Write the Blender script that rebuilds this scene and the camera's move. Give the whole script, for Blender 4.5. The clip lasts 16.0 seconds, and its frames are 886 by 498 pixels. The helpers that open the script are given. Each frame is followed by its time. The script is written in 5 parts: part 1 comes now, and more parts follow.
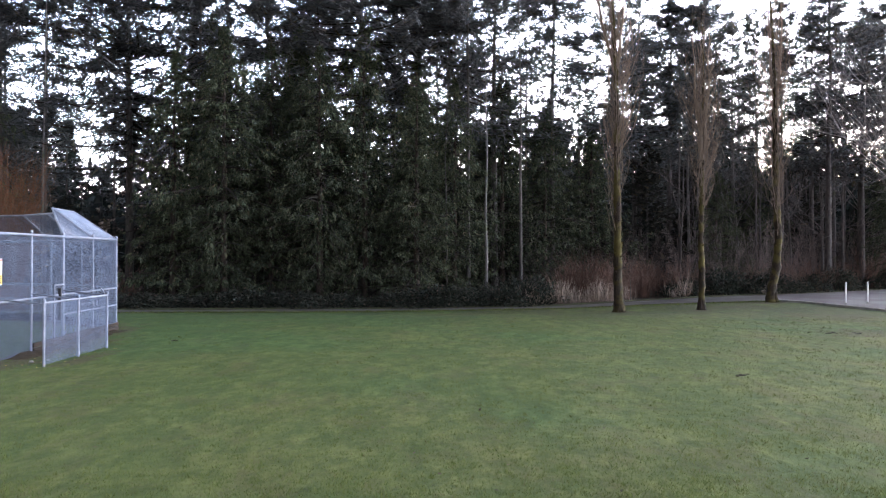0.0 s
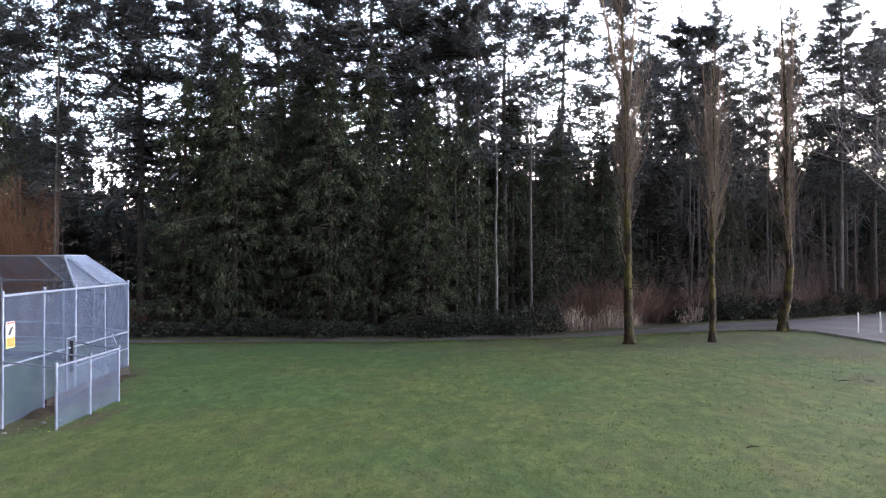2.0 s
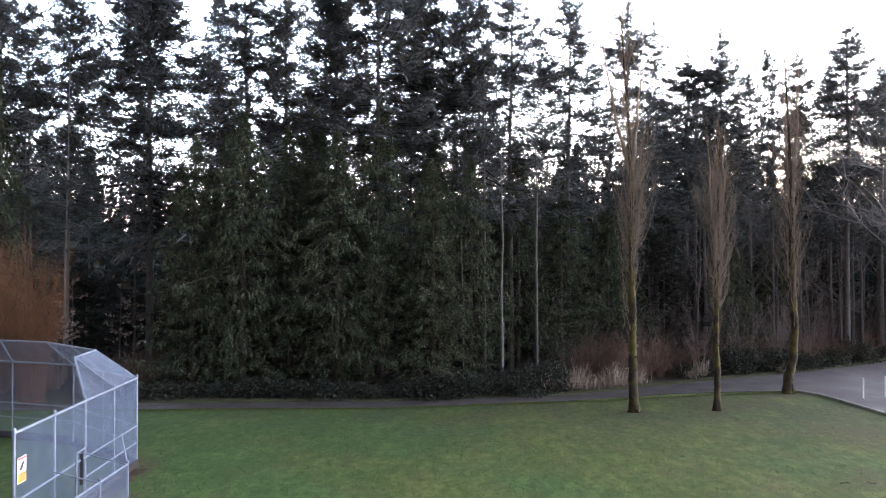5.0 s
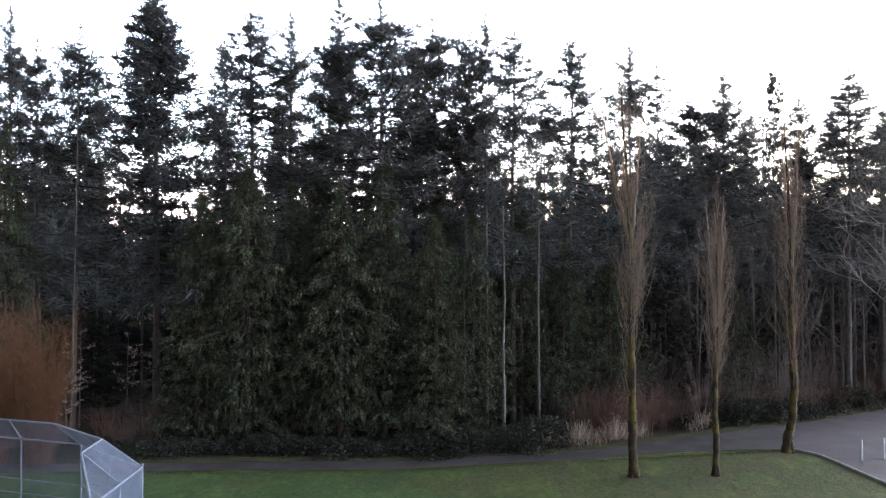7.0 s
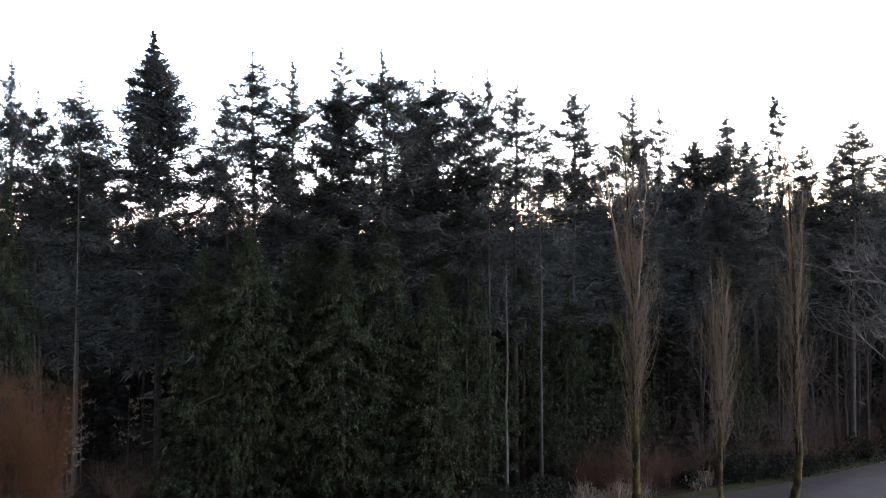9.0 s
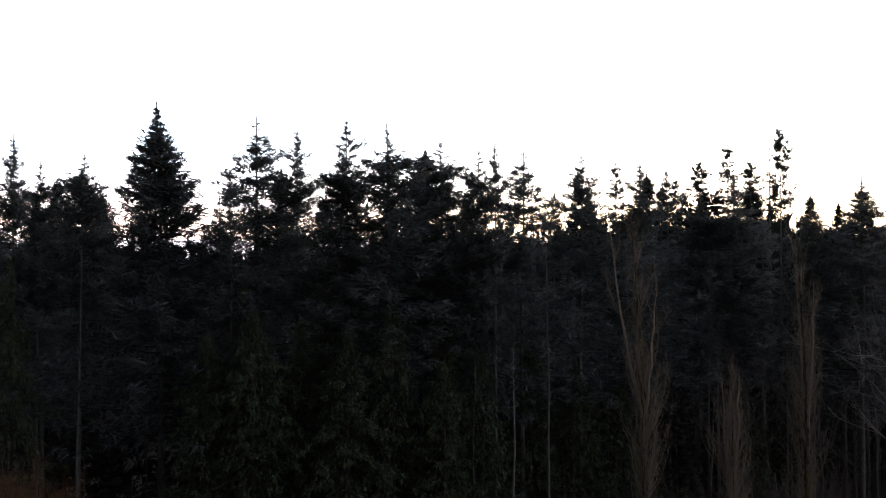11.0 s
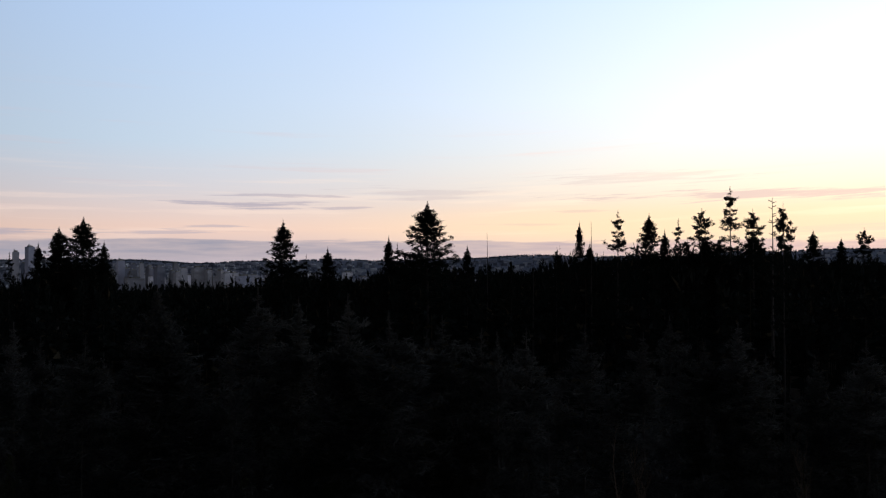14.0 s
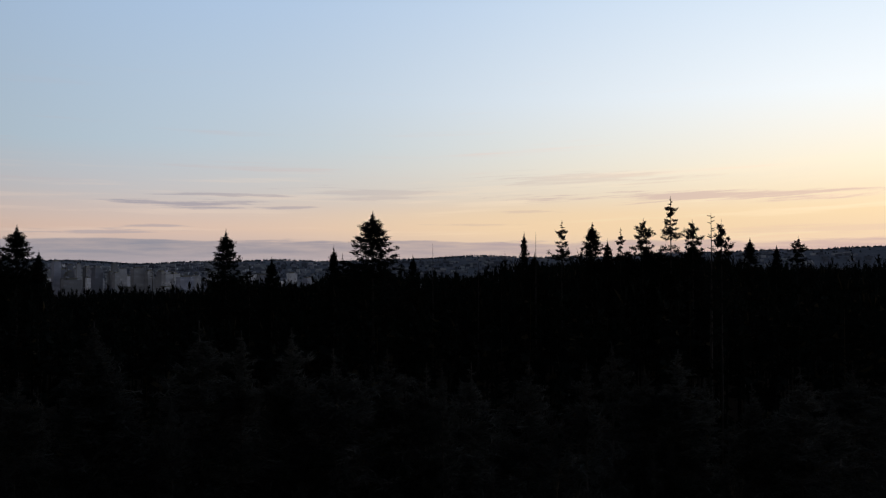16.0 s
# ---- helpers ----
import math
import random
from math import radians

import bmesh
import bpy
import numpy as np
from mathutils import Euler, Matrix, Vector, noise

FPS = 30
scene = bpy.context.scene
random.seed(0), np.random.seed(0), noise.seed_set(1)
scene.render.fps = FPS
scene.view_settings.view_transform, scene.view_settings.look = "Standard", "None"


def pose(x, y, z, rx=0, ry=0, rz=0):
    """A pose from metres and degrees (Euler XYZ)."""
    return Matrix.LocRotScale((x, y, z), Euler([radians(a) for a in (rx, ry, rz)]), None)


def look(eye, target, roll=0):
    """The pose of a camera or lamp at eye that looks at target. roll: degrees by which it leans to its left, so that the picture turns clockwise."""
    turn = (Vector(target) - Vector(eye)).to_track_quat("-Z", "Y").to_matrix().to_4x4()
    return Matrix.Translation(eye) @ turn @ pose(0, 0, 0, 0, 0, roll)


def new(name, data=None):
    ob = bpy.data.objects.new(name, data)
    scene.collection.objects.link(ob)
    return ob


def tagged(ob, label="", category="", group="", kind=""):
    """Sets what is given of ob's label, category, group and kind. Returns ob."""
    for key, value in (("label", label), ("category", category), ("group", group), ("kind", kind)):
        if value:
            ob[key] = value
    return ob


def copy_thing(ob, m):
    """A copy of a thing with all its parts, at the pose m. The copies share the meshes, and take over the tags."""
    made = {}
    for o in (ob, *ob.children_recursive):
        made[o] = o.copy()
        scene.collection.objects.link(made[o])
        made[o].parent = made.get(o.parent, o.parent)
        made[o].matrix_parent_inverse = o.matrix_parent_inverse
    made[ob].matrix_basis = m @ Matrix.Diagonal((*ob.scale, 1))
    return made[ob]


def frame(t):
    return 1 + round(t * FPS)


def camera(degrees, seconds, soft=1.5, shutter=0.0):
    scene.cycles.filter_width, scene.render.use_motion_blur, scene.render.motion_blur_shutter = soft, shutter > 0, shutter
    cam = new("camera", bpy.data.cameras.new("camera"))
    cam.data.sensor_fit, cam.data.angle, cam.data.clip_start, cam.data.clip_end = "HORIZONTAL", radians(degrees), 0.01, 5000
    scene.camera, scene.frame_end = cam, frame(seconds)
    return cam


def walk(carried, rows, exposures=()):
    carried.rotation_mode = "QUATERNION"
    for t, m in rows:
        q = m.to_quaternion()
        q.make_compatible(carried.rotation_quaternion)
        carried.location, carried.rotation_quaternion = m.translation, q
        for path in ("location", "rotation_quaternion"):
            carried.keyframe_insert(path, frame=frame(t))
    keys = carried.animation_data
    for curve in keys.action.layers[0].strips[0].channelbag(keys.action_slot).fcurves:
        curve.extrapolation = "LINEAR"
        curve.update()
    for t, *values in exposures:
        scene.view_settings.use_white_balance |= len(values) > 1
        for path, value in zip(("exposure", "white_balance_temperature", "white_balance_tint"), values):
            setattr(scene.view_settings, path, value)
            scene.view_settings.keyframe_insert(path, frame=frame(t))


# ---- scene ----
cam = camera(56.0, 16.0, soft=1.2)
walk(cam, [
    (0.0, pose(0.00, 0.00, 2.15, 90.39, 0, 0.00)),
    (0.5, pose(0.00, 0.00, 2.53, 90.41, 0, 0.28)),
    (1.0, pose(0.00, 0.00, 2.85, 90.42, 0, 0.48)),
    (1.5, pose(0.00, -0.01, 3.10, 90.49, 0, 0.59)),
    (2.0, pose(0.01, -0.03, 3.34, 90.56, 0, 0.70)),
    (2.5, pose(0.02, -0.05, 3.60, 90.61, 0, 0.76)),
    (3.0, pose(0.01, -0.07, 3.88, 90.62, 0, 0.85)),
    (3.5, pose(0.01, -0.09, 4.27, 90.65, 0, 0.99)),
    (4.0, pose(0.01, -0.10, 4.85, 90.68, 0, 1.03)),
    (6.5, pose(0.35, -0.72, 7.95, 90.81, 0, 1.70)),
    (7.0, pose(0.37, -0.77, 8.71, 90.82, 0, 1.77)),
    (7.5, pose(0.38, -0.81, 9.45, 90.82, 0, 1.83)),
    (8.0, pose(0.39, -0.80, 10.16, 90.82, 0, 1.82)),
    (10.5, pose(0.03, -0.28, 14.59, 90.81, 0, 1.86)),
    (11.0, pose(0.02, -0.25, 15.86, 90.81, 0, 1.92)),
    (11.5, pose(0.01, -0.21, 17.27, 90.82, 0, 1.97)),
    (12.0, pose(0.01, -0.19, 18.84, 90.79, 0, 2.02)),
    (12.5, pose(-0.01, -0.18, 20.55, 90.80, 0, 2.01)),
    (13.0, pose(-0.01, -0.16, 22.30, 90.80, 0, 2.01)),
    (13.5, pose(-0.01, -0.15, 23.97, 90.80, 0, 2.03)),
    (14.0, pose(-0.01, -0.13, 25.69, 90.79, 0, 2.04)),
    (14.5, pose(-0.00, -0.12, 26.96, 90.80, 0, 2.05)),
    (15.0, pose(0.00, -0.11, 27.63, 90.80, 0, 2.20)),
    (15.5, pose(0.01, -0.11, 27.60, 90.80, 0, 1.73)),
    (15.8, pose(0.01, -0.11, 27.55, 90.80, 0, 0.31)),
    (16.0, pose(0.02, -0.11, 27.51, 90.80, 0, -1.69)),
], exposures=[(0.0, 5.08, 6400, 18), (1.5, 5.1, 6400, 18), (3.0, 5.15, 6400, 18), (4.0, 5.18, 6400, 18), (6.5, 5.08, 6400, 16), (8.2, 4.72, 6400, 15), (10.4, 3.4, 6420, 14),
              (11.0, 2.75, 6420, 14), (11.5, 2.15, 6420, 13), (12.0, 1.55, 6420, 12), (12.5, 1.0, 6350, 14), (13.0, 0.6, 6280, 16), (13.5, 0.35, 6280, 16), (14.5, 0.1, 6320, 14),
              (15.0, 0.04, 6350, 13), (16.0, -0.16, 6400, 12)])

# ---- light: dusk, the sun just at the horizon behind the wood ----
SUN_AZ = 40.0      # degrees to the right of straight ahead
SUN_EL = 1.5


class Nodes:
    """Short notation for node trees."""

    def __init__(self, tree):
        self.tree, self.nodes = tree, tree.nodes
        tree.nodes.clear()

    def put(self, socket, value):
        if isinstance(value, bpy.types.NodeSocket):
            self.tree.links.new(value, socket)
        elif value is not None:
            socket.default_value = value

    def add(self, kind, inputs=(), out=0):
        node = self.nodes.new(kind)
        for key, value in dict(inputs).items():
            self.put(node.inputs[key], value)
        return node.outputs[out] if node.outputs else None

    def math(self, op, a, b=None, c=None, clamp=False):
        node = self.nodes.new("ShaderNodeMath")
        node.operation, node.use_clamp = op, clamp
        for socket, value in zip(node.inputs, (a, b, c)):
            self.put(socket, value)
        return node.outputs[0]

    def mix(self, fac, a, b, blend="MIX"):
        node = self.nodes.new("ShaderNodeMix")
        node.data_type, node.blend_type = "RGBA", blend
        self.put(node.inputs[0], fac)
        self.put(node.inputs[6], a)
        self.put(node.inputs[7], b)
        return node.outputs[2]

    def ramp(self, fac, stops):
        node = self.nodes.new("ShaderNodeValToRGB")
        band = node.color_ramp
        while len(band.elements) < len(stops):
            band.elements.new(0.5)
        for element, (at, colour) in zip(band.elements, stops):
            element.position, element.color = at, (*colour, 1) if len(colour) == 3 else colour
        self.put(node.inputs[0], fac)
        return node.outputs[0]

    def step(self, value, low, high):
        node = self.nodes.new("ShaderNodeMapRange")
        node.interpolation_type = "SMOOTHSTEP"
        for socket, given in zip(node.inputs, (value, low, high, 0.0, 1.0)):
            self.put(socket, given)
        return node.outputs[0]

    def noise(self, vector, scale, detail=4.0, rough=0.55, out=0):
        return self.add("ShaderNodeTexNoise", {"Vector": vector, "Scale": scale, "Detail": detail, "Roughness": rough}, out)


def make_world():
    world = bpy.data.worlds.new("dusk_sky")
    scene.world = world
    world.use_nodes = True
    n = Nodes(world.node_tree)
    way = n.add("ShaderNodeTexCoord", out=0)
    xyz = n.nodes.new("ShaderNodeSeparateXYZ")
    n.put(xyz.inputs[0], way)
    x, y, z = xyz.outputs
    el = n.math("MULTIPLY", n.math("ARCSINE", z), 180 / math.pi)
    az = n.math("MULTIPLY", n.math("ARCTAN2", x, y), 180 / math.pi)
    # nearness to the sun's side of the sky, 0 to 1
    s = (math.sin(radians(SUN_AZ)), math.cos(radians(SUN_AZ)))
    toward = n.math("ADD", n.math("MULTIPLY", x, s[0]), n.math("MULTIPLY", y, s[1]))
    west = n.math("MULTIPLY_ADD", toward, 0.5, 0.5)
    # clear air
    sky = n.nodes.new("ShaderNodeTexSky")
    sky.sky_type, sky.sun_disc = "NISHITA", False
    sky.sun_elevation, sky.sun_rotation = radians(SUN_EL), radians(SUN_AZ)
    sky.dust_density, sky.ozone_density = 1.5, 1.5
    air = n.mix(1.0, sky.outputs[0], (0.12, 0.12, 0.12, 1), "MULTIPLY")
    up = n.math("DIVIDE", el, 90.0, clamp=True)
    far_side = n.ramp(up, [(0.0, (0.53, 0.45, 0.46)), (0.024, (0.79, 0.58, 0.465)), (0.05, (0.62, 0.595, 0.59)),
                           (0.085, (0.515, 0.632, 0.715)), (0.19, (0.445, 0.605, 0.81)), (0.33, (0.038, 0.045, 0.062)), (1.0, (0.013, 0.0145, 0.0185))])
    sun_side = n.ramp(up, [(0.0, (0.92, 0.69, 0.54)), (0.035, (1.13, 0.87, 0.52)), (0.07, (1.21, 1.08, 0.81)),
                           (0.12, (1.14, 1.19, 1.18)), (0.21, (0.90, 1.05, 1.17)), (0.35, (0.044, 0.049, 0.062)), (1.0, (0.013, 0.0145, 0.0185))])
    glow = n.math("POWER", n.math("DIVIDE", n.math("SUBTRACT", west, 0.68), 0.32, clamp=True), 2.4)
    front = n.mix(glow, far_side, sun_side)
    behind = n.ramp(up, [(0.0, (0.0055, 0.0054, 0.0066)), (0.12, (0.0064, 0.0066, 0.0081)), (0.4, (0.0102, 0.0113, 0.0144)), (1.0, (0.013, 0.0145, 0.0185))])
    colour = n.mix(n.step(west, 0.25, 0.80), behind, front)
    colour = n.mix(0.03, colour, air)
    # thin streaks of cloud, drawn out along the horizon
    place = n.nodes.new("ShaderNodeCombineXYZ")
    n.put(place.inputs[0], n.math("MULTIPLY", az, 0.045))
    n.put(place.inputs[1], n.math("SUBTRACT", el, n.math("MULTIPLY", n.math("MAXIMUM", az, 0.0), 0.045)))
    streak = n.noise(place.outputs[0], 1.1, 5.0, 0.6)
    wisps = n.math("MULTIPLY", n.step(streak, 0.56, 0.78), n.math("MULTIPLY", n.step(el, 1.5, 4.0), n.step(el, 14.0, 5.0)))
    colour = n.mix(n.math("MULTIPLY", wisps, 0.55), colour, n.mix(glow, (0.60, 0.46, 0.45, 1), (1.35, 0.95, 0.72, 1)))
    pale = n.math("MULTIPLY", n.step(n.noise(n.add("ShaderNodeMapping", {"Vector": place.outputs[0], "Location": (3.0, 7.0, 1.0)}), 1.7, 5.0, 0.6), 0.50, 0.70), n.math("MULTIPLY", n.step(el, 0.9, 1.8), n.step(el, 7.5, 4.0)))
    colour = n.mix(n.math("MULTIPLY", pale, 0.34), colour, n.mix(glow, (0.88, 0.70, 0.57, 1), (1.35, 1.12, 0.74, 1)))
    thin = n.noise(place.outputs[0], 4.2, 5.0, 0.65)
    for cloud_az, cloud_el, wide, high, dark in ((-15.0, 3.75, 5.0, 0.32, 0.75), (-13.0, 4.35, 4.5, 0.16, 0.55), (-21.0, 1.9, 5.0, 0.20, 0.5),
                                                 (-31.0, 1.75, 4.0, 0.22, 0.6), (-17.0, 2.3, 2.6, 0.10, 0.5), (4.0, 2.45, 4.6, 0.11, 0.55),
                                                 (8.0, 3.35, 2.6, 0.13, 0.5), (-9.0, 3.6, 3.0, 0.13, 0.6), (20.0, 4.25, 12.0, 0.42, 0.8), (12.0, 5.5, 8.0, 0.55, 0.3), (26.0, 2.0, 9.0, 0.35, 0.4), (-3.0, 4.6, 6.0, 0.5, 0.3)):
        a = n.math("DIVIDE", n.math("SUBTRACT", az, cloud_az), wide)
        b = n.math("DIVIDE", n.math("SUBTRACT", el, cloud_el), high)
        r = n.math("SQRT", n.math("ADD", n.math("MULTIPLY", a, a), n.math("MULTIPLY", b, b)))
        body = n.step(n.math("ADD", r, n.math("MULTIPLY", n.math("SUBTRACT", thin, 0.5), 4.2)), 1.0, 0.2)
        colour = n.mix(n.math("MULTIPLY", body, dark), colour, n.mix(glow, (0.34, 0.33, 0.39, 1), (0.92, 0.66, 0.52, 1)))
    # the warmest part, low over the hills
    a = n.math("DIVIDE", n.math("SUBTRACT", az, 12.0), 22.0)
    b = n.math("DIVIDE", n.math("SUBTRACT", el, 2.2), 1.9)
    warm = n.step(n.math("SQRT", n.math("ADD", n.math("MULTIPLY", a, a), n.math("MULTIPLY", b, b))), 1.25, 0.0)
    colour = n.mix(n.math("MULTIPLY", warm, 0.50), colour, (1.06, 0.77, 0.42, 1))
    # the low bank of cloud on the horizon
    low = n.nodes.new("ShaderNodeCombineXYZ")
    n.put(low.inputs[0], n.math("MULTIPLY", az, 0.11))
    n.put(low.inputs[1], n.math("MULTIPLY", el, 1.3))
    edge = n.math("MULTIPLY_ADD", n.noise(low.outputs[0], 1.1, 5.0), 1.3, 0.72)
    bank = n.math("MULTIPLY", n.step(n.math("SUBTRACT", edge, el), -0.06, 0.12), n.math("MULTIPLY", n.math("MULTIPLY_ADD", n.noise(low.outputs[0], 2.2, 5.0), 1.5, 0.0, clamp=True), n.math("MULTIPLY_ADD", n.step(el, 0.0, 0.6), 0.5, 0.5)))
    colour = n.mix(bank, colour, n.mix(glow, (0.30, 0.30, 0.345, 1), (0.76, 0.53, 0.46, 1)))
    back = n.add("ShaderNodeBackground", {"Color": colour, "Strength": 1.0})
    n.add("ShaderNodeOutputWorld", {"Surface": back})


make_world()

sun = new("sun", bpy.data.lights.new("sun", "SUN"))
sun.data.energy, sun.data.angle, sun.data.color = 0.03, radians(4.0), (1.0, 0.72, 0.45)
sun.matrix_world = look((0, 0, 0), (-math.sin(radians(SUN_AZ)), -math.cos(radians(SUN_AZ)), -math.tan(radians(SUN_EL))))


# ---- materials ----
def material(name, build, rough=0.8, metal=0.0, specular=0.3):
    """build(n) gives the base colour, and, as a tuple, a height for fine relief and its strength."""
    mat = bpy.data.materials.new(name)
    mat.use_nodes = True
    n = Nodes(mat.node_tree)
    colour, *relief = build(n)
    shader = n.nodes.new("ShaderNodeBsdfPrincipled")
    n.put(shader.inputs["Base Color"], colour)
    n.put(shader.inputs["Roughness"], rough(n) if callable(rough) else rough)
    shader.inputs["Metallic"].default_value = metal
    shader.inputs["Specular IOR Level"].default_value = specular
    if relief:
        n.put(shader.inputs["Normal"], n.add("ShaderNodeBump", {"Height": relief[0], "Strength": relief[1], "Distance": relief[2]}))
    n.add("ShaderNodeOutputMaterial", {"Surface": shader.outputs[0]})
    return mat


def here(n):
    return n.add("ShaderNodeNewGeometry", out=0)


def stretched(n, sx, sy, sz):
    return n.add("ShaderNodeMapping", {"Vector": n.add("ShaderNodeTexCoord", out=3), "Scale": (sx, sy, sz)})


def foliage(name, dark, mid, pale, brown=(0.07, 0.055, 0.03), through_light=0.22):
    """Leaves or needles: a tone for every spray, mottled over the crown, with a few dead brown sprays; light comes through a little."""
    mat = bpy.data.materials.new(name)
    mat.use_nodes = True
    n = Nodes(mat.node_tree)
    each = n.add("ShaderNodeNewGeometry", out=8)
    tree = n.add("ShaderNodeObjectInfo", out=5)
    patch = n.noise(here(n), 0.45, 3.0)
    tone = n.math("ADD", n.math("MULTIPLY", each, 0.55), n.math("MULTIPLY", patch, 0.5))
    tone = n.math("ADD", tone, n.math("MULTIPLY_ADD", tree, 0.24, -0.12), clamp=True)
    colour = n.ramp(tone, [(0.15, dark), (0.55, mid), (0.95, pale)])
    colour = n.mix(n.step(each, 0.95, 0.98), colour, (*brown, 1))
    diffuse = n.add("ShaderNodeBsdfDiffuse", {"Color": colour})
    lit = n.add("ShaderNodeBsdfTranslucent", {"Color": colour})
    body = n.add("ShaderNodeMixShader", {0: through_light, 1: diffuse, 2: lit})
    gloss = n.add("ShaderNodeBsdfGlossy", {"Color": (0.8, 0.85, 0.9, 1), "Roughness": 0.55})
    n.add("ShaderNodeOutputMaterial", {"Surface": n.add("ShaderNodeMixShader", {0: 0.009, 1: body, 2: gloss})})
    return mat


def bark(name, dark, pale, moss=None, moss_amount=0.5):
    def build(n):
        grain = n.noise(stretched(n, 9, 9, 1.4), 2.2, 6.0, 0.65)
        colour = n.ramp(grain, [(0.28, dark), (0.68, pale)])
        if moss:
            spots = n.step(n.noise(here(n), 1.7, 4.0), 0.62 - moss_amount * 0.4, 0.72 - moss_amount * 0.2)
            colour = n.mix(n.math("MULTIPLY", spots, 0.85), colour, (*moss, 1))
        return colour, grain, 0.7, 0.03
    return material(name, build, 0.9, specular=0.15)


FIR = foliage("fir_needles", (0.031, 0.0325, 0.032), (0.066, 0.068, 0.067), (0.123, 0.124, 0.119), through_light=0.45)
CEDAR = foliage("cedar_sprays", (0.014, 0.018, 0.011), (0.041, 0.049, 0.028), (0.096, 0.105, 0.056), (0.095, 0.075, 0.045))
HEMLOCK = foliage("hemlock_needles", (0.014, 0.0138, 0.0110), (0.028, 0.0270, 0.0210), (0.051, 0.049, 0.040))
# far darker than FIR: the backlit wood's shade is put into the colour
FAR_FIR = foliage("shaded_far_needles", (0.007, 0.009, 0.007), (0.012, 0.015, 0.012), (0.020, 0.025, 0.018))
# brush coloured nearly black, to stand for the shade under the crowns
SHADED_BRUSH = foliage("brush", (0.011, 0.010, 0.009), (0.024, 0.022, 0.019), (0.043, 0.040, 0.035))
BRAMBLE = foliage("bramble_leaves", (0.014, 0.016, 0.012), (0.031, 0.035, 0.025), (0.083, 0.084, 0.062), (0.10, 0.075, 0.052))
REED = foliage("dry_reed", (0.12, 0.088, 0.068), (0.21, 0.16, 0.125), (0.32, 0.26, 0.21), (0.14, 0.10, 0.065))
BARK = bark("fir_bark", (0.029, 0.026, 0.024), (0.094, 0.083, 0.076))
TWIG_BARK = bark("twig_bark", (0.012, 0.010, 0.008), (0.034, 0.028, 0.023))
CEDAR_BARK = bark("cedar_bark", (0.022, 0.017, 0.014), (0.060, 0.046, 0.036))
PALE_BARK = bark("alder_bark", (0.045, 0.042, 0.041), (0.135, 0.128, 0.122), (0.07, 0.075, 0.04), 0.3)
POPLAR_BARK = bark("poplar_bark", (0.008, 0.006, 0.005), (0.040, 0.029, 0.020), (0.072, 0.060, 0.017), 0.46)
POPLAR_TWIG = bark("poplar_twigs", (0.090, 0.067, 0.051), (0.185, 0.143, 0.108))
ALDER_TWIG = bark("bare_twigs", (0.056, 0.047, 0.045), (0.120, 0.103, 0.099))
MAPLE_TWIG = bark("maple_twigs", (0.105, 0.095, 0.093), (0.200, 0.183, 0.178))
RUST_TWIG = bark("rust_twigs", (0.050, 0.025, 0.013), (0.140, 0.066, 0.034))
RED_TWIG = bark("dogwood_twigs", (0.062, 0.038, 0.029), (0.145, 0.090, 0.068))
GALVANISED = material("galvanised_pipe", lambda n: (n.ramp(n.noise(here(n), 6.0, 5.0), [(0.3, (0.12, 0.132, 0.165)), (0.7, (0.205, 0.222, 0.27))]),), 0.55, 0.2, 0.4)
WIRE = material("galvanised_wire", lambda n: (n.ramp(n.noise(here(n), 2.0, 3.0), [(0.3, (0.078, 0.098, 0.142)), (0.7, (0.128, 0.156, 0.215))]),), 0.5, 0.3, 0.4)
PLANK = material("weathered_plank", lambda n: (n.ramp(n.noise(stretched(n, 1.2, 9, 9), 3.0, 5.0), [(0.3, (0.013, 0.010, 0.008)), (0.7, (0.040, 0.028, 0.020))]),), 0.85)
WHITE = material("white_paint", lambda n: (n.ramp(n.noise(here(n), 5.0, 4.0), [(0.25, (0.45, 0.45, 0.44)), (0.5, (0.66, 0.66, 0.65))]),), 0.55)
YELLOW = material("yellow_paint", lambda n: (n.ramp(n.noise(here(n), 7.0, 3.0), [(0.3, (0.42, 0.25, 0.04)), (0.7, (0.52, 0.32, 0.07))]),), 0.5)
RED = material("red_paint", lambda n: (n.ramp(n.noise(here(n), 7.0, 3.0), [(0.3, (0.40, 0.04, 0.03)), (0.7, (0.55, 0.07, 0.05))]),), 0.5)
BLACK = material("black_paint", lambda n: (n.ramp(n.noise(here(n), 7.0, 3.0), [(0.3, (0.012, 0.012, 0.013)), (0.7, (0.03, 0.03, 0.03))]),), 0.6)
CONCRETE = material("kerb_concrete", lambda n: (n.ramp(n.noise(here(n), 2.5, 6.0), [(0.3, (0.16, 0.155, 0.135)), (0.7, (0.33, 0.32, 0.28))]), n.noise(here(n), 30.0, 4.0), 0.4, 0.01), 0.85)
STONE = material("round_stone", lambda n: (n.ramp(n.noise(here(n), 4.0, 5.0), [(0.3, (0.08, 0.078, 0.07)), (0.7, (0.24, 0.23, 0.20))]),), 0.8)


WORN = [(-8.6, 16.6, 0.7, 2.6), (-8.5, 19.6, 0.7, 2.4), (-9.3, 23.2, 0.8, 2.0), (-11.2, 25.6, 2.2, 0.8), (7.2, 33.8, 0.9, 0.6), (10.5, 33.7, 0.8, 0.55), (14.7, 37.3, 1.4, 0.8),
        (12.0, 35.2, 2.0, 0.9), (13.6, 29.0, 1.8, 2.6), (11.6, 22.8, 1.6, 1.6), (-7.4, 17.2, 0.35, 1.9)]   # trodden places: x, y and half sizes


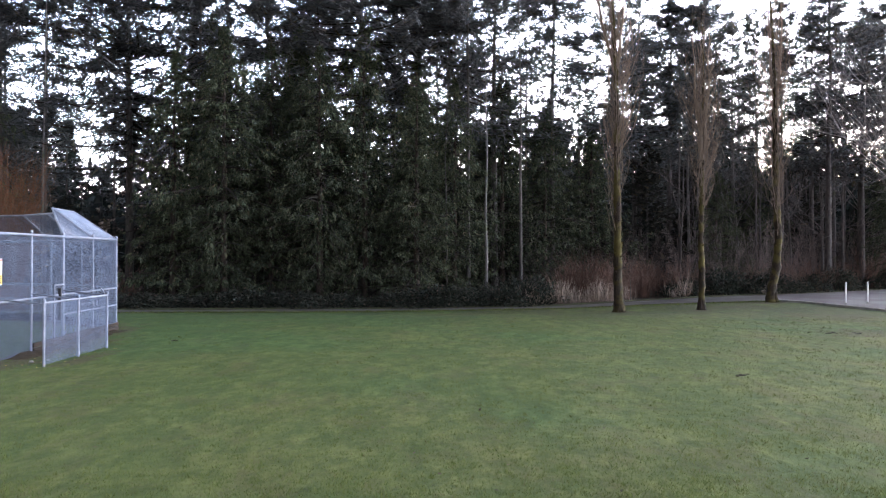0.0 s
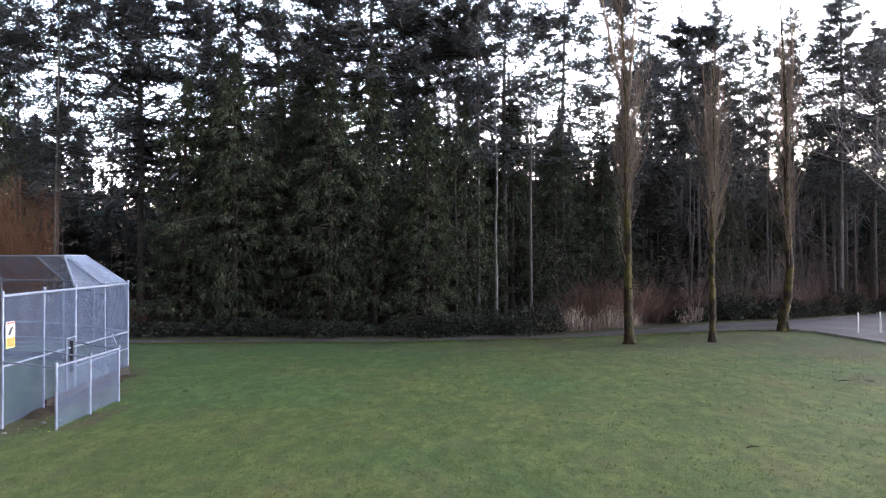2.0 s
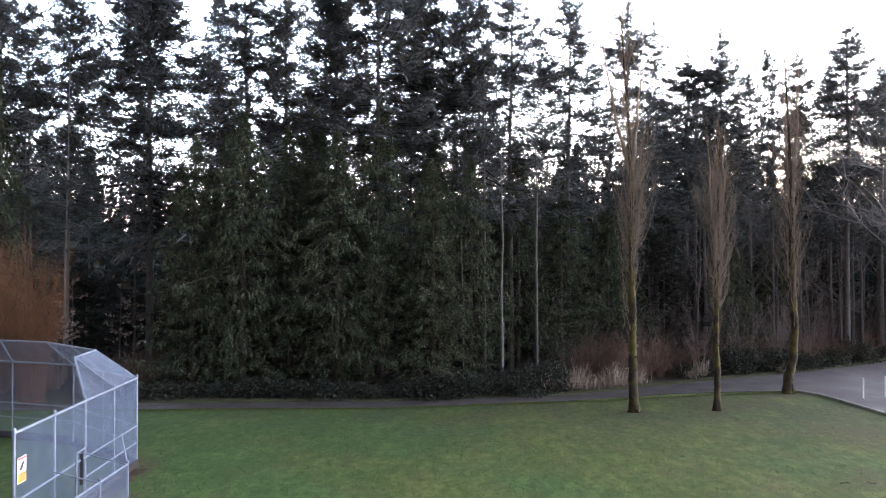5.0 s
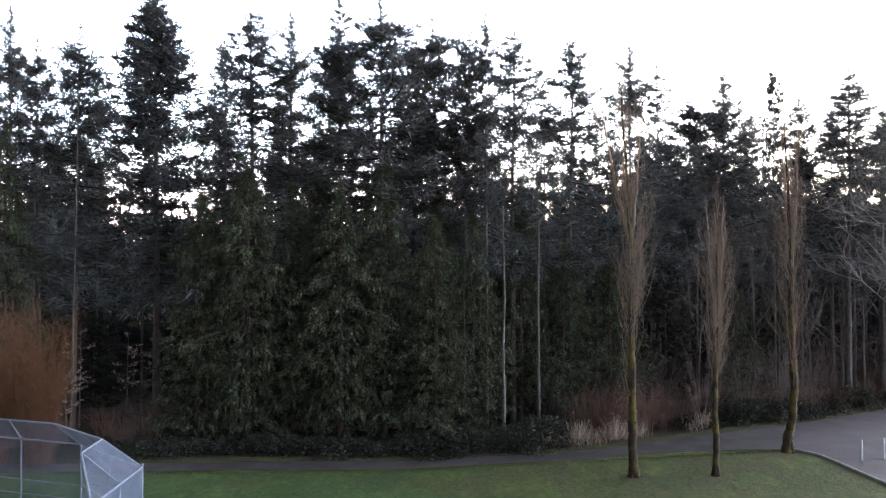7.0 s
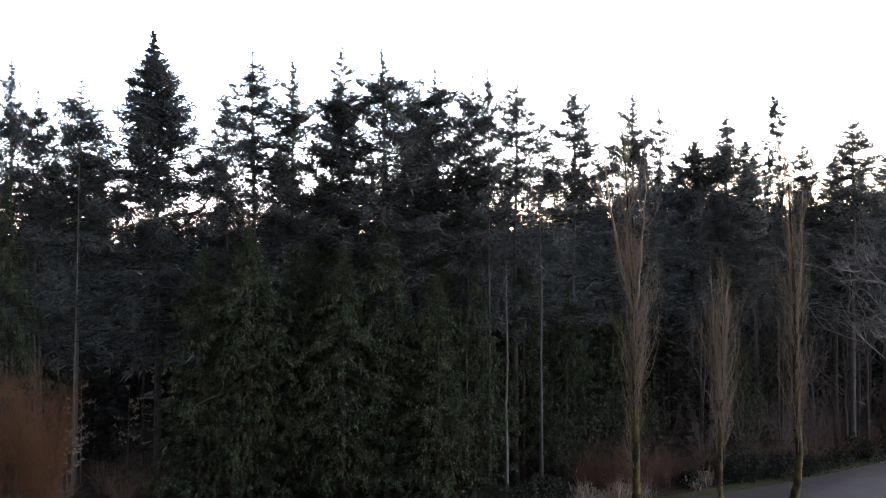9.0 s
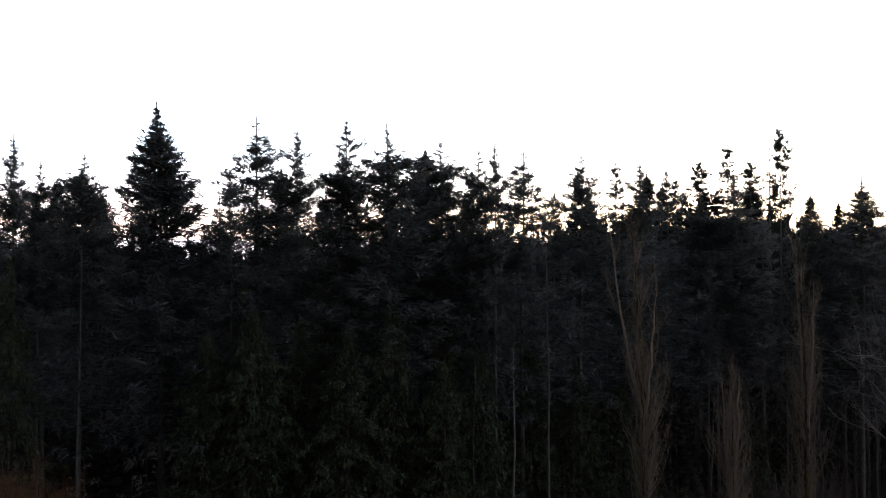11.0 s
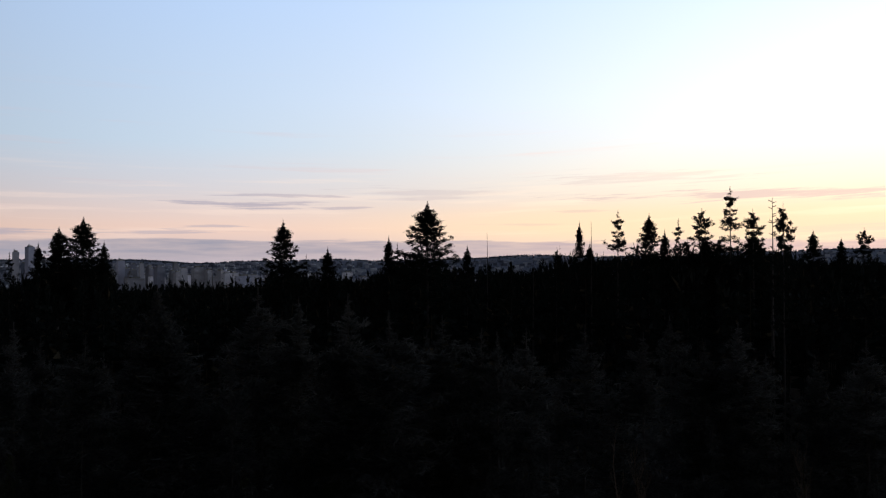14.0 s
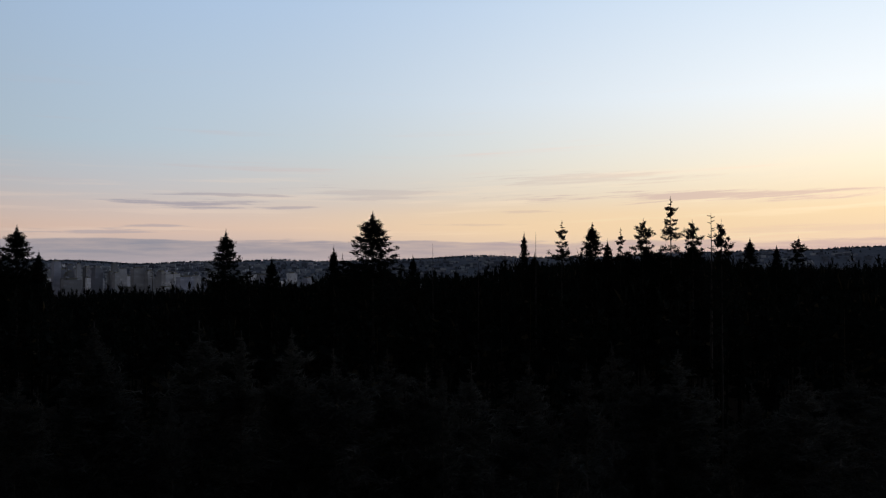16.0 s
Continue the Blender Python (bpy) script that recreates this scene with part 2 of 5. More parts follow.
def turf(n):
    """Short winter grass: tufts and blades over broad patches of lush, straw and worn growth."""
    spot = here(n)
    parts = n.nodes.new("ShaderNodeSeparateXYZ")
    n.put(parts.inputs[0], spot)
    x, y = parts.outputs[0], parts.outputs[1]
    lay = n.add("ShaderNodeMapping", {"Vector": spot, "Scale": (1.0, 0.48, 1.0)})
    broad = n.noise(spot, 0.16, 5.0, 0.65)
    patch = n.noise(lay, 0.65, 4.0, 0.6)
    tuft = n.noise(lay, 2.6, 5.0, 0.7)
    clump = n.noise(n.add("ShaderNodeMapping", {"Vector": lay, "Location": (9, 4, 0)}), 6.5, 4.0, 0.7)
    fine = n.noise(lay, 17.0, 6.0, 0.75)
    tone = n.math("ADD", n.math("MULTIPLY", fine, 0.34), n.math("ADD", n.math("MULTIPLY", clump, 0.34), n.math("MULTIPLY", tuft, 0.32)))
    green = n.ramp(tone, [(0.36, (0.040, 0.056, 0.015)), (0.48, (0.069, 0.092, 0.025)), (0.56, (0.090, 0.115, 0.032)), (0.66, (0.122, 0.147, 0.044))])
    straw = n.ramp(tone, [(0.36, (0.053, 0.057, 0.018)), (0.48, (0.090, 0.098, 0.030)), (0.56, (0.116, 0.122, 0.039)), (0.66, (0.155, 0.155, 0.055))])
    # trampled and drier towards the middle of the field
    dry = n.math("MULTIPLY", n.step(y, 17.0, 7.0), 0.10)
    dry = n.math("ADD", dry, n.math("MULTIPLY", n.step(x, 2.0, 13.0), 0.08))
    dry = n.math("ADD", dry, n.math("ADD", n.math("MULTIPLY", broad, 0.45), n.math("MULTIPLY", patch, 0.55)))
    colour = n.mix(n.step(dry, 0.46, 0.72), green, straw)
    colour = n.mix(n.math("MULTIPLY", n.step(n.math("ADD", patch, n.math("MULTIPLY", tuft, 0.6)), 0.95, 0.66), 0.5), colour, n.mix(1.0, colour, (0.62, 0.66, 0.66, 1), "MULTIPLY"))
    bare = n.math("MULTIPLY", n.step(n.math("ADD", n.noise(lay, 1.1, 6.0, 0.75), n.math("MULTIPLY", dry, 0.25)), 0.62, 0.78), 0.55)
    colour = n.mix(bare, colour, (0.074, 0.066, 0.028, 1))
    specks = n.math("MULTIPLY", n.step(n.noise(lay, 4.2, 5.0, 0.75), 0.57, 0.70), 0.6)
    colour = n.mix(specks, colour, (0.030, 0.034, 0.014, 1))
    # tired, muddy growth towards the path and the trees
    tired = n.math("MULTIPLY", n.step(y, 23.0, 34.0), n.math("MULTIPLY_ADD", n.step(x, -12.0, 6.0), 0.35, 0.45))
    colour = n.mix(n.math("MULTIPLY", tired, n.step(n.noise(lay, 0.5, 5.0, 0.65), 0.30, 0.60)), colour, n.ramp(clump, [(0.35, (0.034, 0.034, 0.018)), (0.65, (0.082, 0.080, 0.038))]))
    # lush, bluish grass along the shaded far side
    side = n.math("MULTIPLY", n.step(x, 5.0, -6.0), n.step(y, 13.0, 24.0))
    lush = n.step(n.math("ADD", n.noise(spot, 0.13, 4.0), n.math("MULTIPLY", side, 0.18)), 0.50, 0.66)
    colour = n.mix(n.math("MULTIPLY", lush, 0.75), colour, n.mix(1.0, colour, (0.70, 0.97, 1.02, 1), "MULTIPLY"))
    # earth showing through where feet have worn it, with ragged edges
    ragged_edge = n.math("MULTIPLY", n.math("SUBTRACT", n.noise(spot, 1.6, 6.0, 0.75), 0.5), 3.4)
    for wx, wy, rx, ry in WORN:
        a = n.math("DIVIDE", n.math("SUBTRACT", x, wx), rx)
        b = n.math("DIVIDE", n.math("SUBTRACT", y, wy), ry)
        r = n.math("SQRT", n.math("ADD", n.math("MULTIPLY", a, a), n.math("MULTIPLY", b, b)))
        worn = n.math("MULTIPLY", n.step(n.math("ADD", r, ragged_edge), 1.1, 0.35), 0.8 if rx < 1.5 else 0.5)
        colour = n.mix(worn, colour, n.ramp(fine, [(0.35, (0.034, 0.026, 0.016)), (0.65, (0.105, 0.082, 0.048))]))
    return colour, n.math("ADD", fine, clump), 0.8, 0.05


def wet_asphalt(n):
    spot = here(n)
    grit = n.noise(spot, 45.0, 4.0, 0.7)
    patch = n.noise(spot, 0.5, 5.0, 0.6)
    colour = n.ramp(n.math("ADD", n.math("MULTIPLY", grit, 0.4), n.math("MULTIPLY", patch, 0.6)),
                    [(0.3, (0.036, 0.027, 0.028)), (0.7, (0.102, 0.077, 0.078))])
    colour = n.mix(n.math("MULTIPLY", n.step(n.noise(spot, 1.9, 6.0, 0.75), 0.52, 0.66), 0.6), colour, (0.047, 0.035, 0.026, 1))
    return colour, grit, 0.35, 0.008


def littered_path(n):
    """Worn asphalt with wet needles and leaves trodden into it."""
    spot = here(n)
    grit = n.noise(spot, 40.0, 4.0, 0.7)
    colour = n.ramp(n.math("ADD", n.math("MULTIPLY", grit, 0.4), n.math("MULTIPLY", n.noise(spot, 0.6, 5.0), 0.6)), [(0.3, (0.028, 0.022, 0.022)), (0.7, (0.074, 0.059, 0.057))])
    litter = n.step(n.noise(spot, 1.6, 6.0, 0.75), 0.50, 0.64)
    return n.mix(n.math("MULTIPLY", litter, 0.7), colour, (0.050, 0.038, 0.024, 1)), grit, 0.4, 0.01


def forest_floor(n):
    spot = here(n)
    return n.ramp(n.noise(spot, 3.0, 6.0, 0.7), [(0.3, (0.018, 0.014, 0.010)), (0.6, (0.055, 0.040, 0.026)), (0.8, (0.06, 0.07, 0.03))]), n.noise(spot, 9.0, 5.0), 0.8, 0.08


# the haze over the distance is painted in as pale blue-grey
def hazy_far_land(n):
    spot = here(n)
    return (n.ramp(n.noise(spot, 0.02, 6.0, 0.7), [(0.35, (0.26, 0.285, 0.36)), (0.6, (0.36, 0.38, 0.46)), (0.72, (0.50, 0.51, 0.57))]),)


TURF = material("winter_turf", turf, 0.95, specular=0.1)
PATH = material("littered_path", littered_path, lambda n: n.math("MULTIPLY_ADD", n.noise(here(n), 0.9, 5.0), 0.5, 0.45), specular=0.18)
VERGE = material("verge_grass", lambda n: (n.mix(n.step(n.noise(here(n), 1.3, 6.0, 0.75), 0.40, 0.60), n.ramp(n.noise(here(n), 9.0, 5.0, 0.7), [(0.35, (0.028, 0.036, 0.013)), (0.65, (0.082, 0.092, 0.032))]), (0.052, 0.042, 0.026, 1)), n.noise(here(n), 20.0, 4.0), 0.8, 0.05), 0.95, specular=0.1)
ASPHALT = material("damp_asphalt", wet_asphalt, lambda n: n.math("MULTIPLY_ADD", n.noise(here(n), 0.5, 5.0), 0.9, 0.20), specular=0.2)
FLOOR = material("forest_floor", forest_floor, 0.95, specular=0.1)
LAND = material("hazy_far_land", hazy_far_land, 0.95, specular=0.0)
DIRT = material("bare_dirt", lambda n: (n.ramp(n.noise(here(n), 2.2, 6.0, 0.7), [(0.3, (0.018, 0.013, 0.009)), (0.7, (0.060, 0.044, 0.028))]), n.noise(here(n), 14.0, 4.0), 0.8, 0.03), 0.95, specular=0.1)
BLADE = foliage("grass_blades", (0.056, 0.074, 0.020), (0.086, 0.108, 0.028), (0.130, 0.146, 0.042), (0.10, 0.085, 0.035), 0.4)
YELLOW_LEAF = material("yellow_leaves", lambda n: (n.ramp(n.add("ShaderNodeNewGeometry", out=8), [(0.0, (0.16, 0.10, 0.03)), (1.0, (0.42, 0.31, 0.08))]),), 0.8)
LITTER = material("fallen_leaves", lambda n: (n.ramp(n.add("ShaderNodeNewGeometry", out=8), [(0.0, (0.02, 0.015, 0.01)), (0.7, (0.07, 0.045, 0.025)), (1.0, (0.16, 0.11, 0.06))]),), 0.9)


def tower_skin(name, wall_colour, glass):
    """Walls with storey bands and bays of glass, a tone for each tower; a dim glow stands in for skylight on the
    fronts, and a few rooms have the light on.
    """
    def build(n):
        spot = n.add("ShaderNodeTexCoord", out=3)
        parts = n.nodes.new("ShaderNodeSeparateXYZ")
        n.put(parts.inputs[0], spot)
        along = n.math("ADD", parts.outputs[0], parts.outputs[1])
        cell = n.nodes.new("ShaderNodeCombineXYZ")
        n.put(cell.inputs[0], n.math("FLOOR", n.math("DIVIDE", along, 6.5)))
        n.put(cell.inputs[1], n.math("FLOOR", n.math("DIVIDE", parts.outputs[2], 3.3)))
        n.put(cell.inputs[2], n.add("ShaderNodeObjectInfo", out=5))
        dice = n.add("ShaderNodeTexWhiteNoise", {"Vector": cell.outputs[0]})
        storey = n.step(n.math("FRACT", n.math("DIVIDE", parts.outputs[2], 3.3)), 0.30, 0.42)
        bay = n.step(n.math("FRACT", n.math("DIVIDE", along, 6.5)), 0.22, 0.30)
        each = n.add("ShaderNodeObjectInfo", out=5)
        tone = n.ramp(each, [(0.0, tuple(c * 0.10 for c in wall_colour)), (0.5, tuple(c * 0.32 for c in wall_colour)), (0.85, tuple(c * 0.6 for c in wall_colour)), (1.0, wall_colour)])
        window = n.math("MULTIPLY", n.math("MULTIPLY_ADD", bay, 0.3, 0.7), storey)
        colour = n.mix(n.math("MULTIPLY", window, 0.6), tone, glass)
        # every storey glows dimly in place of skylight; a few rooms are lit bright
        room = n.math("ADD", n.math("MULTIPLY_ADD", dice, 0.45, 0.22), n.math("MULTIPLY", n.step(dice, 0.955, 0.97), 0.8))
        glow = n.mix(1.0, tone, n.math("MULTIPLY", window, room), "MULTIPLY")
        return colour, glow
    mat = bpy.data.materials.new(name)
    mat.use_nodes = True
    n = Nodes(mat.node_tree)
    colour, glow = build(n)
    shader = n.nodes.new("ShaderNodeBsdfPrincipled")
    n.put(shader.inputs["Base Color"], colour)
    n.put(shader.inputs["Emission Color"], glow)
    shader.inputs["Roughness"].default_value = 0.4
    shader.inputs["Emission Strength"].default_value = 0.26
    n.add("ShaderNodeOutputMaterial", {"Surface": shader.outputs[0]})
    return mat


# wall and glass colours carry a blue tint for the haze over the city
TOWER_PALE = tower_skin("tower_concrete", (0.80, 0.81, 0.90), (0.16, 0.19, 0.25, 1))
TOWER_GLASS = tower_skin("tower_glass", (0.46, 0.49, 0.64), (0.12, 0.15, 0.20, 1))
# hill trees and houses: distant haze mixed into these bluish tones
HILL_TREE = material("hazy_hill_trees", lambda n: (n.ramp(n.add("ShaderNodeNewGeometry", out=8), [(0.0, (0.10, 0.115, 0.14)), (1.0, (0.20, 0.22, 0.26))]),), 0.9, specular=0.0)
HOUSES = material("hazy_house_walls", lambda n: (n.ramp(n.add("ShaderNodeNewGeometry", out=8), [(0.0, (0.18, 0.195, 0.25)), (0.55, (0.44, 0.455, 0.52)), (1.0, (0.93, 0.93, 0.94))]),), 0.8)


# ---- mesh tools ----
def unit(v):
    return v / (np.linalg.norm(v, axis=-1, keepdims=True) + 1e-9)


class Buf:
    """Gathers vertices and four-cornered faces."""

    def __init__(self):
        self.v, self.f, self.t, self.count = [], [], [], 0

    def add(self, verts, faces):
        self.v.append(np.asarray(verts, float).reshape(-1, 3))
        self.f.append(np.asarray(faces, int).reshape(-1, 4) + self.count)
        self.count += len(self.v[-1])

    def kites(self, p, d, length, width, flat, rng):
        """Pointed leaves from p along d. flat: 0 turned anyhow, 1 lying level."""
        k = len(p)
        if not k:
            return
        d = d / (np.linalg.norm(d, axis=1, keepdims=True) + 1e-9)
        side = np.cross(d, rng.normal(size=(k, 3)) * (1 - flat) + np.array((0, 0, 1.0)) * flat + rng.normal(size=(k, 3)) * 0.15)
        side /= np.linalg.norm(side, axis=1, keepdims=True) + 1e-9
        length, width = np.broadcast_to(length, k)[:, None], np.broadcast_to(width, k)[:, None]
        mid = p + d * length * 0.45
        quad = np.stack([p, mid + side * width / 2, p + d * length, mid - side * width / 2], axis=1)
        self.add(quad, np.arange(4 * k).reshape(k, 4))

    def sprays(self, p, d, length, width, flat, rng):
        """Narrow three-cornered needle sprays from p along d."""
        k = len(p)
        d = unit(d)
        side = unit(np.cross(d, rng.normal(size=(k, 3)) * (1 - flat) + np.array((0, 0, 1.0)) * flat + rng.normal(size=(k, 3)) * 0.15))
        length, width = np.broadcast_to(length, k)[:, None], np.broadcast_to(width, k)[:, None]
        self.v.append(np.stack([p + side * width / 2, p + d * length, p - side * width / 2], axis=1).reshape(-1, 3))
        self.t.append(np.arange(3 * k).reshape(k, 3) + self.count)
        self.count += 3 * k

    def tube(self, points, radii, sides=5, cap=False):
        points = np.asarray(points, float)
        k = len(points)
        radii = np.broadcast_to(radii, k)
        axis = np.gradient(points, axis=0)
        axis /= np.linalg.norm(axis, axis=1, keepdims=True) + 1e-9
        ref = np.array((0.0, 0, 1)) if abs(axis[:, 2].mean()) < 0.8 else np.array((1.0, 0, 0))
        u = np.cross(axis, ref)
        u /= np.linalg.norm(u, axis=1, keepdims=True) + 1e-9
        w = np.cross(axis, u)
        turn = np.arange(sides) * 2 * np.pi / sides
        ring = points[:, None] + radii[:, None, None] * (np.cos(turn)[None, :, None] * u[:, None] + np.sin(turn)[None, :, None] * w[:, None])
        i, j = np.meshgrid(np.arange(k - 1), np.arange(sides), indexing="ij")
        nxt = (j + 1) % sides
        faces = np.stack([i * sides + j, i * sides + nxt, (i + 1) * sides + nxt, (i + 1) * sides + j], axis=-1)
        self.add(ring, faces)
        if cap and sides == 4:
            self.add(ring[-1], [[0, 1, 2, 3]])
        elif cap and sides == 8:
            self.add(ring[-1], [[0, 1, 2, 3], [0, 3, 4, 7], [4, 5, 6, 7]])
            self.add(ring[0], [[0, 1, 2, 3], [0, 3, 4, 7], [4, 5, 6, 7]])

    def box(self, low, high):
        (a, b, c), (d, e, f) = low, high
        self.add([(a, b, c), (d, b, c), (d, e, c), (a, e, c), (a, b, f), (d, b, f), (d, e, f), (a, e, f)],
                 [(0, 3, 2, 1), (4, 5, 6, 7), (0, 1, 5, 4), (1, 2, 6, 5), (2, 3, 7, 6), (3, 0, 4, 7)])

    def mesh(self, name, mat, smooth=False):
        me = bpy.data.meshes.new(name)
        if self.v:
            v = np.concatenate(self.v)
            f = np.concatenate(self.f) if self.f else np.zeros((0, 4), int)
            t = np.concatenate(self.t) if self.t else np.zeros((0, 3), int)
            me.vertices.add(len(v))
            me.vertices.foreach_set("co", v.ravel())
            me.loops.add(f.size + t.size)
            me.loops.foreach_set("vertex_index", np.concatenate([f.ravel(), t.ravel()]).astype(np.int32))
            me.polygons.add(len(f) + len(t))
            me.polygons.foreach_set("loop_start", np.concatenate([np.arange(len(f)) * 4, f.size + np.arange(len(t)) * 3]).astype(np.int32))
            me.polygons.foreach_set("use_smooth", np.full(len(f) + len(t), smooth))
            me.update(calc_edges=True)
        me.materials.append(mat)
        return me


def part(name, buf, mat, parent, label="", smooth=False):
    ob = new(name, buf.mesh(name, mat, smooth))
    ob.parent = parent
    if label:
        ob["label"] = label
    return ob


# ---- ground ----
def ground_z(x, y):
    """Level around the field and the wood, falling to the city's valley and rising to the hills beyond."""
    s = np.clip((y - 380) / 1500, 0, 1)
    z = -95 * s * s * (3 - 2 * s)
    z = z - 0.25 * np.clip((y - 29) / 4.5, 0, 1) * np.clip((14 - x) / 9, 0, 1)
    h = np.clip((y - 2500) / 1700, 0, 1)
    right = np.clip((x / np.maximum(y, 1) + 0.15) / 0.6, 0, 1)
    roll = 9 * np.sin(x * 0.0021 + 1) + 6 * np.sin(x * 0.0057) + 3 * np.sin(x * 0.013 + y * 0.004)
    return z + h * h * (3 - 2 * h) * (120 + 70 * right ** 2.5 + roll)


def make_ground():
    ys = np.concatenate([np.arange(-600, -60, 45.0), np.arange(-60, 60, 2.0), np.arange(60, 380, 20.0), np.arange(380, 4700, 90.0)])
    us = np.linspace(-1, 1, 81)
    X = us[None, :] * np.maximum(70, 45 + np.abs(ys) * 0.85)[:, None]
    Y = np.repeat(ys[:, None], len(us), 1)
    grid = np.stack([X, Y, ground_z(X, Y)], -1)
    i, j = np.meshgrid(np.arange(len(ys) - 1), np.arange(len(us) - 1), indexing="ij")
    k = len(us)
    buf = Buf()
    buf.add(grid, np.stack([i * k + j, i * k + j + 1, (i + 1) * k + j + 1, (i + 1) * k + j], -1))
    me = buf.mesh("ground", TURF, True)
    me.materials.append(FLOOR)
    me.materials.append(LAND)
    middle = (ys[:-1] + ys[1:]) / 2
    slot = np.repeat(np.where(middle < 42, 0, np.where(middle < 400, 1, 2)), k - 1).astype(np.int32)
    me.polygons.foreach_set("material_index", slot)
    return tagged(new("ground", me), "short winter grass field running into dark forest floor", "ground", kind="structure")


make_ground()


def band(name, near, far, z, thick, mat, label, category, extra=3):
    """A paved strip between two lines of plan points that match in number."""
    near, far = np.array(near, float), np.array(far, float)
    t = np.linspace(0, len(near) - 1, (len(near) - 1) * extra + 1)
    pick = lambda a: np.stack([np.interp(t, np.arange(len(a)), a[:, c]) for c in (0, 1)], -1)
    a, b = pick(near), pick(far)
    rng = np.random.default_rng(5)
    a[1:-1] += rng.normal(0, 0.05, (len(a) - 2, 2))
    b[1:-1] += rng.normal(0, 0.05, (len(b) - 2, 2))
    m = len(a)
    put = lambda p, h: np.column_stack([p, ground_z(p[:, 0], p[:, 1]) + h])
    v = np.concatenate([put(a, z), put(b, z), put(a, z - thick), put(b, z - thick)])
    i = np.arange(m - 1)
    buf = Buf()
    buf.add(v, np.concatenate([np.stack(q, -1) for q in ((i, i + 1, m + i + 1, m + i), (i, 2 * m + i, 2 * m + i + 1, i + 1),
                                                         (m + i, m + i + 1, 3 * m + i + 1, 3 * m + i))]))
    return tagged(new(name, buf.mesh(name, mat)), label, category, kind="structure")


band("forest_edge_ground", [(-70, 32.0), (-30, 34.7), (-13.5, 35.9), (-2.9, 36.6), (4.9, 38.4), (12.8, 42.3), (17.9, 44.9), (24.9, 49.8), (45, 62)],
     [(-70, 42.5), (-30, 42.5), (-13.5, 42.5), (-2.9, 42.5), (4.9, 43.5), (12.8, 45.5), (17.9, 47), (24.9, 52), (45, 65)],
     0.02, 0.2, FLOOR, "dark leaf-strewn earth under the edge of the wood", "ground")
band("footpath", [(-60, 31.0), (-30, 33.2), (-12.8, 34.4), (-2.9, 35.0), (4.5, 36.75), (10.0, 38.2), (15.4, 38.2)],
     [(-60, 32.5), (-30, 34.7), (-13.5, 35.9), (-2.9, 36.6), (4.9, 38.4), (11.4, 41.2), (17.0, 43.9)],
     0.025, 0.2, PATH, "damp grey asphalt path along the wood's edge", "path")
band("parking_lot", [(15.4, 38.2), (16.22, 36.95), (16.46, 34.75), (16.72, 32.5), (17.6, 27.0), (19.0, 20.0), (22.0, 8.0)],
     [(17.0, 43.9), (21.5, 46.8), (28.0, 51.6), (36.0, 56.0), (44.0, 40.0), (44.0, 24.0), (44.0, 8.0)],
     0.03, 0.2, ASPHALT, "damp asphalt parking lot beside the grass field", "parking lot", 6)


band("grass_verge", [(-30, 34.7), (-13.5, 35.9), (-2.9, 36.6), (4.9, 38.4), (11.4, 41.2), (17.0, 43.9), (21.5, 46.8), (28.0, 51.6)],
     [(-30, 35.5), (-13.5, 36.7), (-2.9, 37.4), (4.9, 39.2), (11.4, 42.0), (17.0, 44.9), (21.5, 47.9), (28.0, 52.7)],
     0.035, 0.2, VERGE, "narrow dull grass verge beyond the path", "verge", 8)


def make_kerb():
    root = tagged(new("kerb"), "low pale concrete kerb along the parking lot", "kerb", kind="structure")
    line = np.array([(15.2, 38.35), (15.75, 37.8), (16.12, 36.95), (16.36, 34.75), (16.62, 32.5), (17.5, 27.0), (18.9, 20.0), (21.9, 8.0)])
    step = np.concatenate([[0], np.cumsum(np.linalg.norm(np.diff(line, axis=0), axis=1))])
    at = np.arange(0, step[-1], 1.5)
    for a, b in zip(at[:-1], at[1:]):
        p, q = (np.array([np.interp(s, step, line[:, c]) for c in (0, 1)]) for s in (a + 0.01, b - 0.01))
        d = unit(q - p)
        side = np.array((-d[1], d[0])) * 0.06
        buf = Buf()
        low, bev, top = -0.05, 0.07, 0.09
        ring = [(p - side, low), (p - side, bev), (p - side * 0.75, top), (p + side * 0.75, top), (p + side, bev), (p + side, low)]
        end = [(c + (q - p), h) for c, h in ring]
        buf.add([(*c, h) for c, h in ring + end], [(i, i + 1, i + 7, i + 6) for i in range(5)] + [(0, 1, 4, 5), (1, 2, 3, 4), (6, 7, 10, 11), (7, 8, 9, 10)])
        part("kerb_stone", buf, CONCRETE, root)


make_kerb()


# ---- trees ----
def trunk_path(rng, height, wobble, k=9):
    z = np.linspace(0, 1, k)
    off = np.cumsum(rng.normal(0, wobble, (k, 2)), axis=0) * z[:, None]
    return np.column_stack([off - off[0], z * height])


def along(path, z):
    return np.stack([np.interp(z, path[:, 2], path[:, c]) for c in range(3)], -1)


